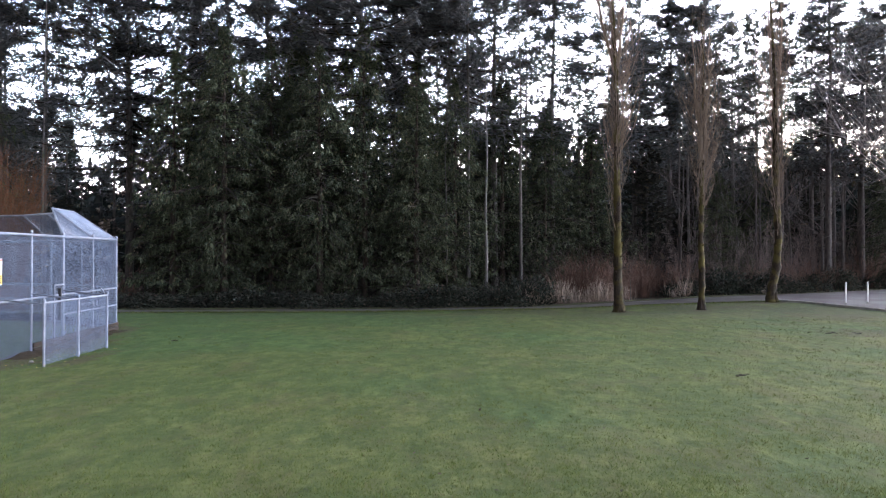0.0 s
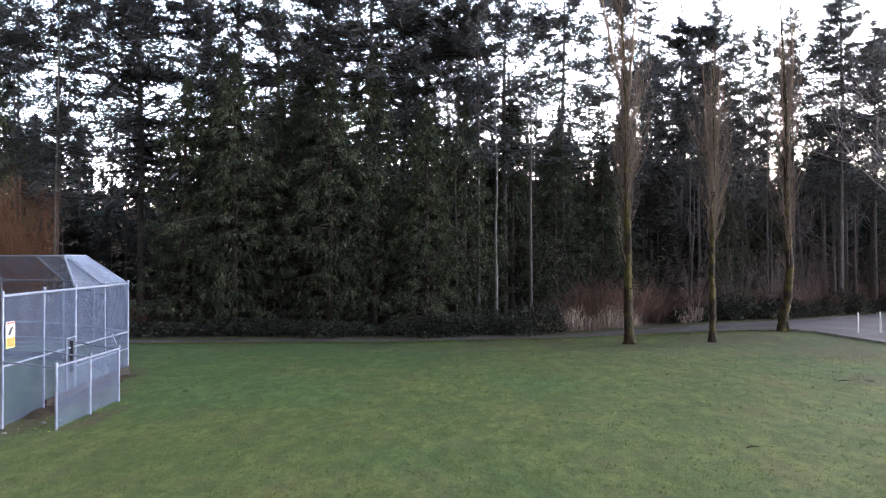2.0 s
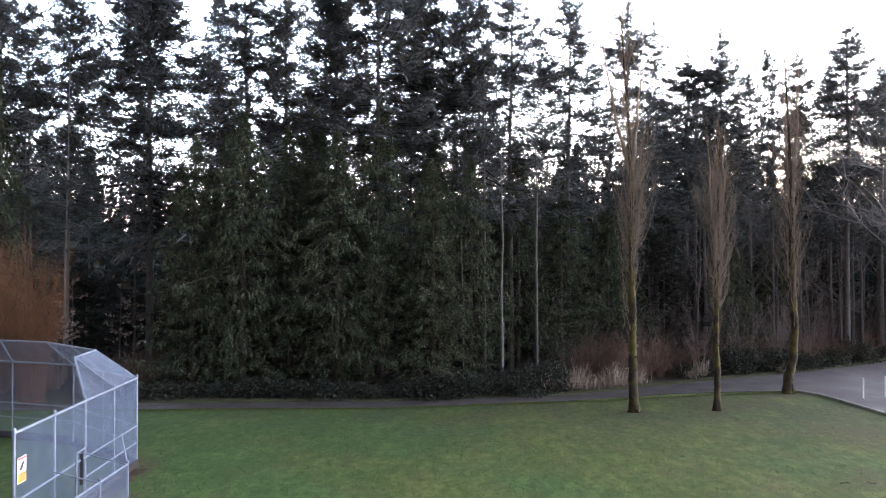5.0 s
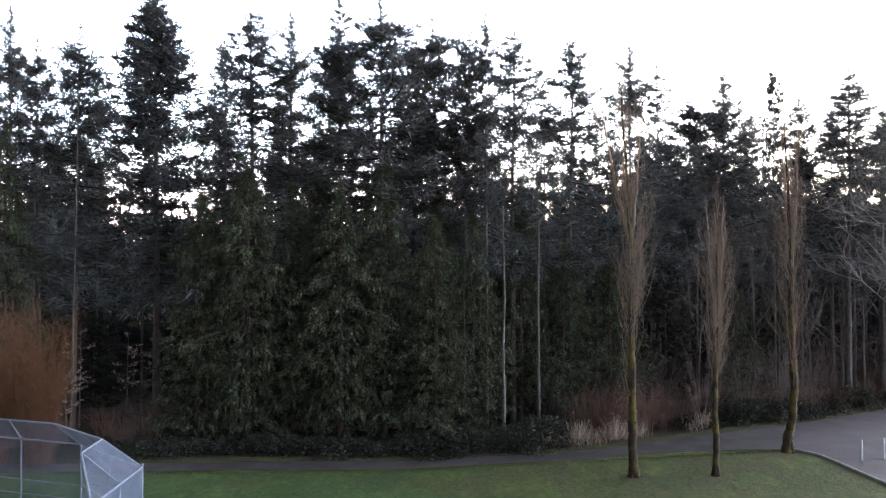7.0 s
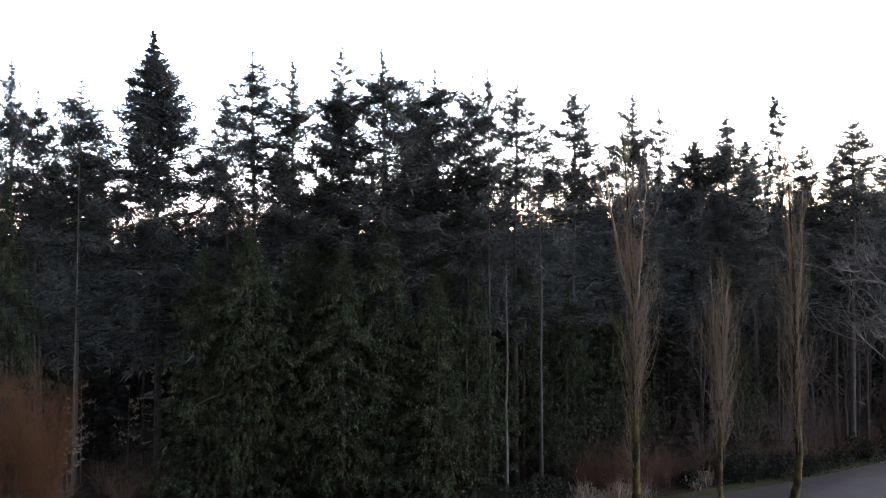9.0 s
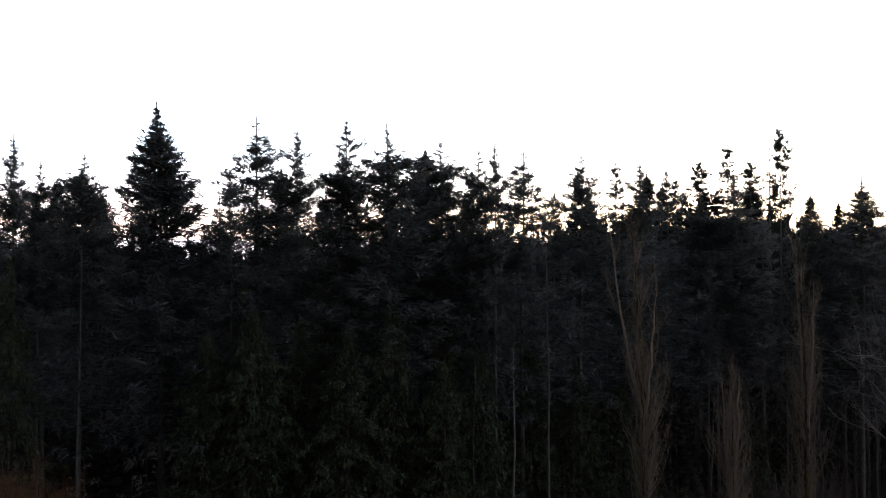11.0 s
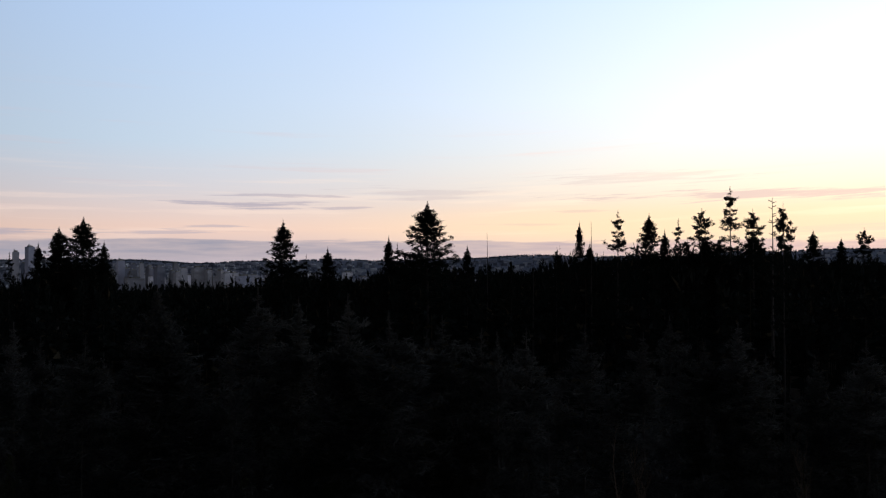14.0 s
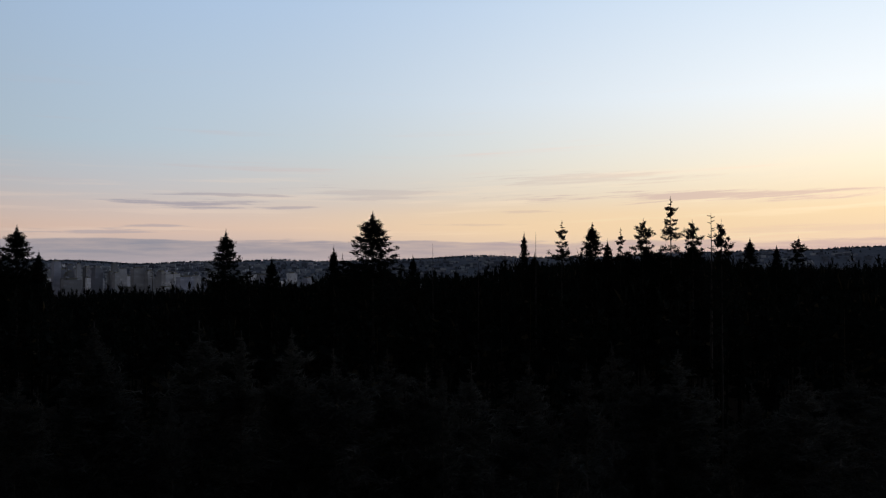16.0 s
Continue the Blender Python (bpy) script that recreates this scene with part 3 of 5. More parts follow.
def fir_tufts(leaves, rng, limb, s, long, radius, f, stations, needles, leaf, lift):
    """Clumps of needle sprays on side twigs, a little upturned near the top and hanging lower down."""
    k = max(1, int(round(stations * (0.62 + 1.3 * f) * (0.12 + 0.88 * long / radius))))
    u = np.concatenate([rng.uniform(0.12, 1.0, k), [1.0]])
    p = np.stack([np.interp(u, s, limb[:, c]) for c in range(3)], -1)
    tangent = unit(np.stack([np.interp(u, s, np.gradient(limb[:, c])) for c in range(3)], -1))
    level = unit(np.cross(tangent, (0, 0, 1.0)))
    m = len(u)
    small = 0.15 + 0.85 * min(1.0, long / 1.2)
    side = rng.uniform(-1, 1, (m, 1)) * np.clip(1.1 - u[:, None], 0.1, 1)
    heart = p + level * side * 0.34 * long + rng.normal(0, 1, (m, 3)) * np.array((0.07, 0.07, 0.11)) * small
    way = tangent * 0.75 + level * np.sign(side) * rng.uniform(0.1, 0.9, (m, 1)) + rng.normal(0, 0.25, (m, 3))
    way[:, 2] += rng.uniform(-1.25, 0.1, m) * (1 - 0.55 * f) + 0.8 * f * lift
    n = needles * 2
    q = np.repeat(heart, n, 0) + rng.normal(0, 0.20 * small * leaf[0], (m * n, 3))
    d = np.repeat(way, n, 0) + rng.normal(0, 1, (m * n, 3)) * np.array((0.44, 0.44, 0.46))
    size = leaf[0] * rng.uniform(0.45, 1.3, m * n) * min(1.0, 0.25 + 0.75 * long / 0.9)
    leaves.sprays(q - unit(d) * size[:, None] * 0.4, d, size, size * leaf[1] * rng.uniform(0.7, 1.4, m * n), 0.05, rng)


def cedar_fronds(leaves, rng, limb, s, long, radius, stations, leaf):
    """Flat hanging fronds with toothed edges along a limb and its side twigs."""
    k = max(4, int(stations * (0.35 + 0.65 * long / radius)))
    u = np.concatenate([rng.uniform(0.12, 1.0, k) ** 0.75, [0.97, 1.0]])
    p = np.stack([np.interp(u, s, limb[:, c]) for c in range(3)], -1)
    tangent = unit(np.stack([np.interp(u, s, np.gradient(limb[:, c])) for c in range(3)], -1))
    level = unit(np.cross(tangent, (0, 0, 1.0)))
    m = len(u)
    side = rng.uniform(-1, 1, (m, 1)) * np.clip(1.15 - u[:, None], 0.12, 1)
    p = p + level * side * 0.42 * long + rng.normal(0, 0.07, (m, 3))
    d = tangent * rng.uniform(0.3, 0.9, (m, 1)) + level * side * 0.7 + rng.normal(0, 0.22, (m, 3))
    d[:, 2] -= rng.uniform(0.35, 1.5, m)
    d = unit(d)
    flank = unit(np.cross(d, tangent + rng.normal(0, 0.6, (m, 3))))
    size = leaf[0] * rng.uniform(0.5, 1.35, m) * (0.55 + 0.45 * min(1.0, long / 1.2))
    for j in range(3):
        for sign in (-1, 1):
            at = (j + 0.3 * (sign + 1) + rng.uniform(-0.2, 0.2, m)) / 3.6
            tooth = size * np.clip(0.62 - 0.42 * at, 0.1, 1) * rng.uniform(0.7, 1.2, m)
            way = d * 0.85 + flank * sign * (0.75 - 0.4 * at[:, None]) - np.array((0, 0, 0.18))
            leaves.sprays(p + d * (size * at)[:, None], way, tooth, tooth * leaf[1], 0.0, rng)
    leaves.sprays(p + d * (size * 0.7)[:, None], d, size * 0.5, size * 0.16, 0.0, rng)


def conifer(name, seed, height, radius, start, whorl, limbs, stations, droop, needles, leaf, shape, sparse=0.1, girth=0.0056, dead=16, bark_mat=None, wild=(0.55, 1.12), gaps=-0.19, lift=0.42):
    """A conifer as an Empty with trunk, branchwork and crown. start: where the crown begins, of the height; shape: how the limbs shorten
    to the top; leaf: length and width of a spray; droop over 0.5: hanging fronds, as on cedars."""
    rng = np.random.default_rng(seed)
    root = new(name)
    path = trunk_path(rng, height, 0.035)
    buf = Buf()
    r0 = height * girth
    buf.tube(np.vstack([path[0] - (0, 0, 0.3), path]), np.concatenate([[r0 * 1.35], r0 * (1 - np.linspace(0, 1, len(path)) ** 1.1 * 0.88)]), 8)
    part("trunk", buf, bark_mat or BARK, root, smooth=True)
    hang = droop >= 0.5
    twigs, leaves = Buf(), Buf()
    z = start * height
    spin = rng.uniform(0, 6.28)
    while z < height * 0.985:
        f = (z - start * height) / (height * (1 - start))
        count = max(2, int(rng.normal(limbs, 0.8) * (1.0 - 0.3 * f)))
        for b in range(count):
            spin += 6.28 / count * rng.uniform(0.6, 1.5)
            if rng.random() < sparse * (1 - f * 0.95):
                continue
            lobe = 0.5 + 0.9 * noise.noise((math.cos(spin) * 1.1 + seed, math.sin(spin) * 1.1, z * (0.35 if hang else 0.5)))
            if not hang and f < 0.68 and noise.noise((math.cos(spin) * 1.6 + seed * 3, math.sin(spin) * 1.6, z * 0.75)) < gaps and rng.random() < 0.75:
                continue
            long = radius * max(0.03, shape(f) * min(1.0, 0.5 + 4.0 * (1 - f))) * rng.uniform(*wild) * ((0.78 + 0.42 * lobe) if not hang else (0.62 + 0.7 * lobe))
            out = np.array((math.cos(spin), math.sin(spin), 0))
            s = np.linspace(0, 1, 6)
            if hang:
                bend = (0.3 * f + 0.05 + rng.normal(0, 0.22)) * s - droop * 0.75 * s ** 2 + 0.2 * s ** 4
            else:
                bend = (lift * (1.5 * f - 0.5) + rng.normal(0, 0.13 + 0.12 * lift)) * s - droop * s ** 2 + (droop * 1.1 + 0.12) * s ** 3
            base = along(path, z + rng.uniform(-0.3, 0.3) * whorl)
            sway = np.cross(out, (0, 0, 1.0)) * rng.normal(0, 0.2)
            limb = base + (out * s[:, None] + sway * (s ** 2)[:, None]) * long + np.array((0, 0, 1.0)) * (bend * long)[:, None]
            limb[:, 2] = np.maximum(limb[:, 2], 0.10 + 0.5 * (base[2] - 0.10) * (1 - s))
            twigs.tube(limb, 0.010 + 0.012 * long * (1 - s * 0.9), 3)
            if hang:
                cedar_fronds(leaves, rng, limb, s, long, radius, stations, leaf)
            else:
                fir_tufts(leaves, rng, limb, s, long, radius, f, stations, needles, leaf, lift)
        z += whorl * rng.uniform(0.55, 1.5) * (1 - 0.6 * f)
    k = 14
    tip = rng.uniform(0.965, 1.0, k) * height
    ang = rng.uniform(0, 6.28, k)
    leaves.sprays(along(path, tip), np.stack([np.cos(ang), np.sin(ang), rng.uniform(1.0, 3.5, k)], -1), leaf[0] * rng.uniform(0.2, 0.45, k), leaf[0] * leaf[1] * 0.3, 0.2, rng)
    leaves.sprays(along(path, np.full(3, height * 0.985)), np.array([(0.05, 0, 1), (-0.04, 0.05, 1), (0, -0.05, 1.0)]), height * 0.02, 0.05, 0.0, rng)
    for b in range(dead):
        h = rng.uniform(0.1, start + 0.1) * height
        a = rng.uniform(0, 6.28)
        long = rng.uniform(0.3, 1.5)
        s = np.linspace(0, 1, 4)[:, None]
        twigs.tube(along(path, h) + np.array((math.cos(a), math.sin(a), -0.25)) * s * long + np.array((0, 0, -0.2)) * s ** 2, np.linspace(0.022, 0.006, 4), 3)
    tagged(part("branchwork", twigs, TWIG_BARK, root), kind="stuff")
    part("crown", leaves, needles_mat(name), root)
    return root


def needles_mat(name):
    return {"fir_tree": FIR, "cedar_tree": CEDAR, "hemlock_tree": HEMLOCK, "far_fir_tree": FAR_FIR}[name]


spire = lambda f: (1 - f) ** 0.88 * min(1.0, 0.6 + f * 2.4) * 1.1
column = lambda f: min(1.0, (1 - f) * 1.75) ** 0.9 * min(1.0, 0.5 + f * 2)
ragged = lambda f: (1 - f) ** 0.75 * (0.8 + 0.25 * math.sin(f * 17))
skirt = lambda f: (1 - f) ** 0.75
cone = lambda f: (1 - f) ** 0.95 * 1.12

UNIT_H = 22.0
firs = [conifer("fir_tree", 11, UNIT_H, 2.8, 0.38, 0.42, 5.2, 24, 0.46, 3, (0.43, 0.125), spire, 0.15),
        conifer("fir_tree", 12, UNIT_H, 2.8, 0.40, 0.48, 4.8, 24, 0.42, 3, (0.43, 0.125), ragged, 0.22),
        conifer("fir_tree", 13, UNIT_H, 2.6, 0.40, 0.44, 5.0, 24, 0.48, 3, (0.43, 0.125), column, 0.19),
        conifer("fir_tree", 14, UNIT_H, 2.8, 0.38, 0.50, 4.6, 24, 0.40, 3, (0.43, 0.125), spire, 0.23),
        conifer("fir_tree", 15, UNIT_H, 3.2, 0.28, 0.30, 6.6, 26, 0.30, 3, (0.42, 0.125), cone, 0.04, wild=(0.7, 1.08))]
inner_firs = [conifer("fir_tree", 16, UNIT_H, 2.7, 0.42, 0.50, 5.2, 15, 0.44, 3, (0.42, 0.235), spire, 0.12, dead=8),
              conifer("fir_tree", 17, UNIT_H, 2.6, 0.44, 0.52, 5.0, 15, 0.46, 3, (0.42, 0.235), column, 0.18, dead=8)]
FIR_RADIUS = (2.8, 2.8, 2.6, 2.8, 3.2)


def plant(kinds, kind, x, y, height, unit_h, wide, turn, label, category, group, z=0.0):
    m = Matrix.Translation((x, y, z + float(ground_z(x, y)))) @ Matrix.Rotation(turn, 4, "Z") @ Matrix.Diagonal((wide, wide, height / unit_h, 1))
    return tagged(copy_thing(kinds[kind], m), label, category, group)


# the tall firs at the edge of the wood: plan place, height, half width of the upper crown, build
FRONT = [(-23.6, 42.2, 22.4, 1.1, 0), (-23.5, 44.9, 21.4, 0.9, 2), (-20.7, 43.1, 21.7, 1.1, 2), (-16.5, 43.8, 24.3, 2.1, 4), (-12.3, 42.3, 20.6, 0.9, 1),
         (-12.1, 46.6, 24.1, 1.7, 3), (-9.9, 47.2, 23.5, 1.4, 0), (-7.5, 45.4, 22.1, 0.9, 2), (-6.7, 44.9, 23.8, 1.25, 0), (-4.2, 43.2, 22.9, 1.5, 2),
         (-2.7, 46.4, 21.6, 1.0, 1), (-1.3, 45.6, 22.6, 1.3, 2), (0.2, 44.2, 22.0, 0.9, 2), (1.3, 42.4, 22.0, 0.8, 1), (2.8, 44.8, 22.0, 1.4, 3),
         (6.1, 46.5, 22.0, 1.4, 3), (9.8, 47.8, 21.4, 1.4, 0), (12.9, 54.5, 21.8, 1.1, 1), (15.0, 55.5, 20.0, 1.5, 2), (17.0, 54.6, 21.3, 1.6, 0),
         (20.1, 57.7, 19.0, 1.1, 1), (21.0, 51.7, 19.5, 1.0, 3), (23.4, 52.8, 18.1, 1.2, 1), (23.2, 50.2, 20.6, 1.6, 3), (26.1, 51.9, 18.3, 1.4, 0),
         (-27.0, 43.5, 21.5, 1.3, 4), (-30.5, 46.0, 22.5, 1.4, 0), (30.0, 56.0, 20.0, 1.5, 2), (34.0, 58.0, 21.0, 1.4, 0), (-35.0, 45.0, 22.0, 1.5, 1)]
rng = np.random.default_rng(77)
for x, y, top, half, kind in FRONT:
    top += 0.3
    wide = half * (2.8 if kind == 4 else 3.2) / FIR_RADIUS[kind]
    look_of = ("dense dark green", "thin ragged dark green", "narrow dark green", "sparse open dark green", "broad full dark green")[kind]
    plant(firs, kind, x, y, top, UNIT_H, max(wide, 0.85), rng.uniform(0, 6.28), look_of + " fir with bare lower trunk at wood's edge", "tree", "tall firs")

# a second row of firs, a little lower
for x in np.concatenate([np.arange(-33, 4, 3.4), np.arange(4, 40, 3.6)]):
    kind = int(rng.integers(2))
    low = 0.8 if x < -18 else 0.68 if x > 13 else 0.86 if x > 3 else 1.0
    if -25 < x < -20.5 or x > 27:
        continue
    plant(inner_firs, kind, x + rng.uniform(-1.2, 1.2), 50.5 + rng.uniform(0, 8) + max(0, x) * 0.3, rng.uniform(14.0, 18.0) * low, UNIT_H, rng.uniform(0.85, 1.3), rng.uniform(0, 6.28),
          "dark fir with thin crown standing deeper in the wood", "tree", "inner firs")

# slender drawn-up firs between the larger ones, mostly bare trunk
slim_firs = [conifer("fir_tree", 18, UNIT_H, 1.7, 0.55, 0.50, 4.2, 15, 0.34, 3, (0.43, 0.125), column, 0.25, girth=0.0044, dead=30),
             conifer("fir_tree", 19, UNIT_H, 1.9, 0.50, 0.55, 4.0, 15, 0.30, 3, (0.43, 0.125), ragged, 0.30, girth=0.0040, dead=30)]
for i, x in enumerate((-22.0, -18.9, -14.3, -13.4, -10.9, -8.6, -5.6, -3.4, -2.0, -0.5, 0.9, 2.0, 4.4, 7.8, 11.3, 13.9, 16.1, 18.7, 22.2, 25.0)):
    plant(slim_firs, i % 2, x + rng.uniform(-0.3, 0.3), 45.0 + rng.uniform(0, 4.5) + max(0, x - 8) * 0.42, rng.uniform(16.5, 20.5) * (0.9 if x > 12 else 1.0), UNIT_H, rng.uniform(0.8, 1.1), rng.uniform(0, 6.28),
          "slender fir with a long bare trunk among larger ones", "tree", "slender firs")

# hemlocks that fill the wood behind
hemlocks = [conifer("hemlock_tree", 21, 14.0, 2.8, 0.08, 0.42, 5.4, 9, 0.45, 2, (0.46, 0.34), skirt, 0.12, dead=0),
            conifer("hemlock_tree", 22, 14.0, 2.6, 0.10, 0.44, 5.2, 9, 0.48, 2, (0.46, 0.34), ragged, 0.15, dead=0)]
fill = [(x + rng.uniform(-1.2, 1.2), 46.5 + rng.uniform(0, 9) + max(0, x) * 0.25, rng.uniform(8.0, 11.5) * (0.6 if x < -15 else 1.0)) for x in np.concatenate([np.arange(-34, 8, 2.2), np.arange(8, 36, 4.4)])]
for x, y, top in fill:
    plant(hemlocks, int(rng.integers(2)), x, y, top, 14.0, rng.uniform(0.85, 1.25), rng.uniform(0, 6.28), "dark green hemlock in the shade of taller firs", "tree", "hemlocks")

# the cedars whose skirts reach the ground
cedars = [conifer("cedar_tree", 31, 13.0, 3.2, 0.02, 0.40, 7.4, 23, 0.62, 4, (0.31, 0.42), skirt, 0.03, dead=0, girth=0.014, bark_mat=CEDAR_BARK, wild=(0.45, 1.15)),
          conifer("cedar_tree", 32, 13.0, 3.0, 0.02, 0.40, 7.4, 23, 0.75, 4, (0.31, 0.42), column, 0.03, dead=0, girth=0.014, bark_mat=CEDAR_BARK, wild=(0.45, 1.15)),
          conifer("cedar_tree", 33, 13.0, 3.2, 0.02, 0.40, 7.0, 23, 0.55, 4, (0.31, 0.42), skirt, 0.05, dead=0, girth=0.014, bark_mat=CEDAR_BARK, wild=(0.45, 1.15))]
CEDARS = [(-13.2, 40.7, 12.6, 1.0, 0), (-10.6, 40.3, 13.8, 1.05, 1), (-8.6, 41.6, 13.2, 0.95, 2), (-6.0, 40.5, 12.8, 1.02, 1), (-3.9, 41.4, 14.4, 0.98, 0),
          (-11.8, 42.6, 15.0, 1.0, 2), (-1.3, 40.8, 11.3, 0.9, 2), (0.6, 42.4, 11.6, 0.85, 1), (-7.3, 43.4, 14.6, 1.0, 0), (-1.4, 43.3, 13.0, 0.9, 0), (-23.4, 41.3, 16.5, 0.7, 1), (-27.5, 40.5, 13.0, 1.0, 1),
          (3.2, 45.0, 12.2, 0.95, 0), (5.6, 45.8, 10.8, 0.9, 1), (8.4, 47.2, 10.0, 0.9, 2), (16.2, 49.5, 7.2, 0.75, 0), 
          (28.6, 52.5, 9.5, 1.0, 1), (20.0, 53.0, 8.0, 0.8, 2)]
for x, y, top, wide, kind in CEDARS:
    plant(cedars, kind, x, y, top, 13.0, wide, rng.uniform(0, 6.28), "green cedar with drooping sprays reaching the ground", "tree", "cedars")

# ---- the far wood ----
tiers = lambda f: (1 - f) ** 0.85 * (0.85 + 0.22 * math.sin(f * 23))
blunt = lambda f: min(1.0, (1 - f) * 2.2) ** 0.8 * (0.75 + 0.2 * math.sin(f * 15 + 1))
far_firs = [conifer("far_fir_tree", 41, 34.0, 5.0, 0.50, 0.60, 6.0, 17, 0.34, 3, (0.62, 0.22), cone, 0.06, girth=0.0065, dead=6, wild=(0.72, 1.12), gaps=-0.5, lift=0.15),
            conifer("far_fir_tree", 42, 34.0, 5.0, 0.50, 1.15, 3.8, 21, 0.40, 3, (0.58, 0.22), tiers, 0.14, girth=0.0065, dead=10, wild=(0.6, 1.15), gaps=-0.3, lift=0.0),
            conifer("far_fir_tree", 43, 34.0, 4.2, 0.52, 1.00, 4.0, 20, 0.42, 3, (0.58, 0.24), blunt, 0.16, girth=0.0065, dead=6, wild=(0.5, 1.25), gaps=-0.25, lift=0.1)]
FAR = [(-89, 157, 27.7, 1.5, 1), (-86, 162, 29.6, 1.6, 0), (-82, 162, 32.7, 3.1, 0), (-76.8, 162, 34.6, 3.7, 0), (-72.8, 162, 29.8, 1.9, 0), (-35, 152, 33.4, 3.0, 0),
       (-32, 159, 27.1, 1.5, 1), (-26, 149, 28.4, 2.0, 0), (-15, 149, 30.5, 1.6, 0), (-14, 154, 29.2, 1.5, 1), (-8, 150, 36.6, 4.3, 0), (-1, 160, 29.0, 1.5, 0),
       (7, 150, 26.1, 1.4, 2), (14, 140, 27.9, 1.3, 2), (20, 157, 33.1, 1.3, 0), (22, 157, 29.2, 1.5, 0), (27, 156, 35.1, 2.7, 1), (40, 191, 36.4, 3.1, 0),
       (39, 171, 32.0, 1.6, 0), (43, 176, 34.5, 2.1, 1), (45, 166, 36.0, 3.1, 2), (52, 170, 40.7, 3.2, 1), (54, 162, 35.6, 2.8, 2), (38, 103, 32.7, 1.8, 2),
       (49, 168, 30.5, 3.0, 2), (47.5, 172, 31.0, 2.6, 0), (56, 168, 31.5, 3.0, 0), (58.5, 172, 30.0, 2.5, 2), (43, 168, 30.0, 2.4, 2), (-81, 160, 28.5, 3.0, 2), (89, 221, 33.7, 2.7, 0), (97, 223, 31.8, 2.1, 0), (89, 193, 33.1, 2.8, 2)]
for x, y, top, half, kind in FAR:
    plant(far_firs, kind, x, y, top, 34.0, max(0.40, half * (0.40, 0.42, 0.40)[kind]), rng.uniform(0, 6.28),
          ("tall pointed dark fir above the far wood", "tall ragged dark fir above the far wood", "tall blunt-topped dark fir above the far wood")[kind], "tree", "far firs")
for ob in firs + inner_firs + slim_firs + hemlocks + cedars + far_firs:
    for o in (*ob.children_recursive, ob):
        bpy.data.objects.remove(o)


def canopy(u):
    """How far the far canopy's edge stands above (+) or below (-) the eye's level at the end of the rise, as a slope, over the bearing u."""
    at = (-0.75, -0.568, -0.534, -0.526, -0.443, -0.432, -0.365, -0.252, -0.246, -0.212, -0.135, -0.112, -0.09, -0.036, -0.02, 0.07, 0.095, 0.145, 0.245, 0.375, 0.392, 0.75)
    rise = (-0.030, -0.034, -0.022, -0.010, -0.010, -0.038, -0.033, -0.031, -0.018, -0.020, -0.024, -0.015, -0.006, -0.008, -0.013, -0.015, -0.007, 0.001, 0.007, 0.007, -0.002, -0.003)
    return np.interp(u, at, rise)


def make_far_woods():
    """The closed canopy behind the first rows, as one thing of uncounted trees."""
    rng = np.random.default_rng(8)
    buf = Buf()
    for row in np.concatenate([np.arange(62, 235, 6.5), np.arange(236, 395, 5.0)]):
        step = 3.2 + row * 0.012 if row < 235 else 3.6
        for u in np.arange(-0.72, 0.74, step / row):
            x, y = (u + rng.uniform(-0.4, 0.4) * step / row) * row, row + rng.uniform(-3, 3)
            limit = 27.2 + canopy(x / y) * y
            high = rng.uniform(11, 14.0) + np.clip((row - 80) / 120, 0, 1) * rng.uniform(0.5, 3.5)
            if row < 110:
                high *= 0.84
            if row > 120:
                high = max(high, limit - rng.uniform(1.5, 7.0))
            if row > 235:
                high = limit - 2.2 + rng.exponential(1.0)
            high = min(high, limit + 2.5)
            if rng.random() < 0.06:
                high += rng.uniform(0.5, 3.5)
            if -0.55 < u < -0.36 and row < 110:
                high *= 0.75
            k = 44 if row < 140 else 38
            f = rng.uniform(0.25, 1.0, k) ** 0.8
            a = rng.uniform(0, 6.28, k)
            out = np.stack([np.cos(a), np.sin(a), np.zeros(k)], -1)
            wide = (1 - f) * (2.3 + row * 0.004) * rng.uniform(0.75, 1.2) + 0.12
            p = np.array((x, y, 0)) + out * (wide * 0.25)[:, None] + np.stack([0 * f, 0 * f, f * high], -1)
            buf.sprays(p, out + np.array((0, 0, -0.25)), wide * rng.uniform(0.8, 1.5, k), 0.7 + 0.5 * wide, 0.5, rng)
            tip = np.array([(x, y, high * 0.86)] * 5)
            buf.sprays(tip, np.stack([rng.normal(0, 0.3, 5), rng.normal(0, 0.3, 5), np.ones(5)], -1), high * rng.uniform(0.07, 0.14), 0.7, 0.0, rng)
            buf.tube([(x, y, -0.2), (x, y, high * 0.9)], [0.2, 0.05], 3)
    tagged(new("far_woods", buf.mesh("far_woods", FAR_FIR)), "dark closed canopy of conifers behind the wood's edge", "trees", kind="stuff")


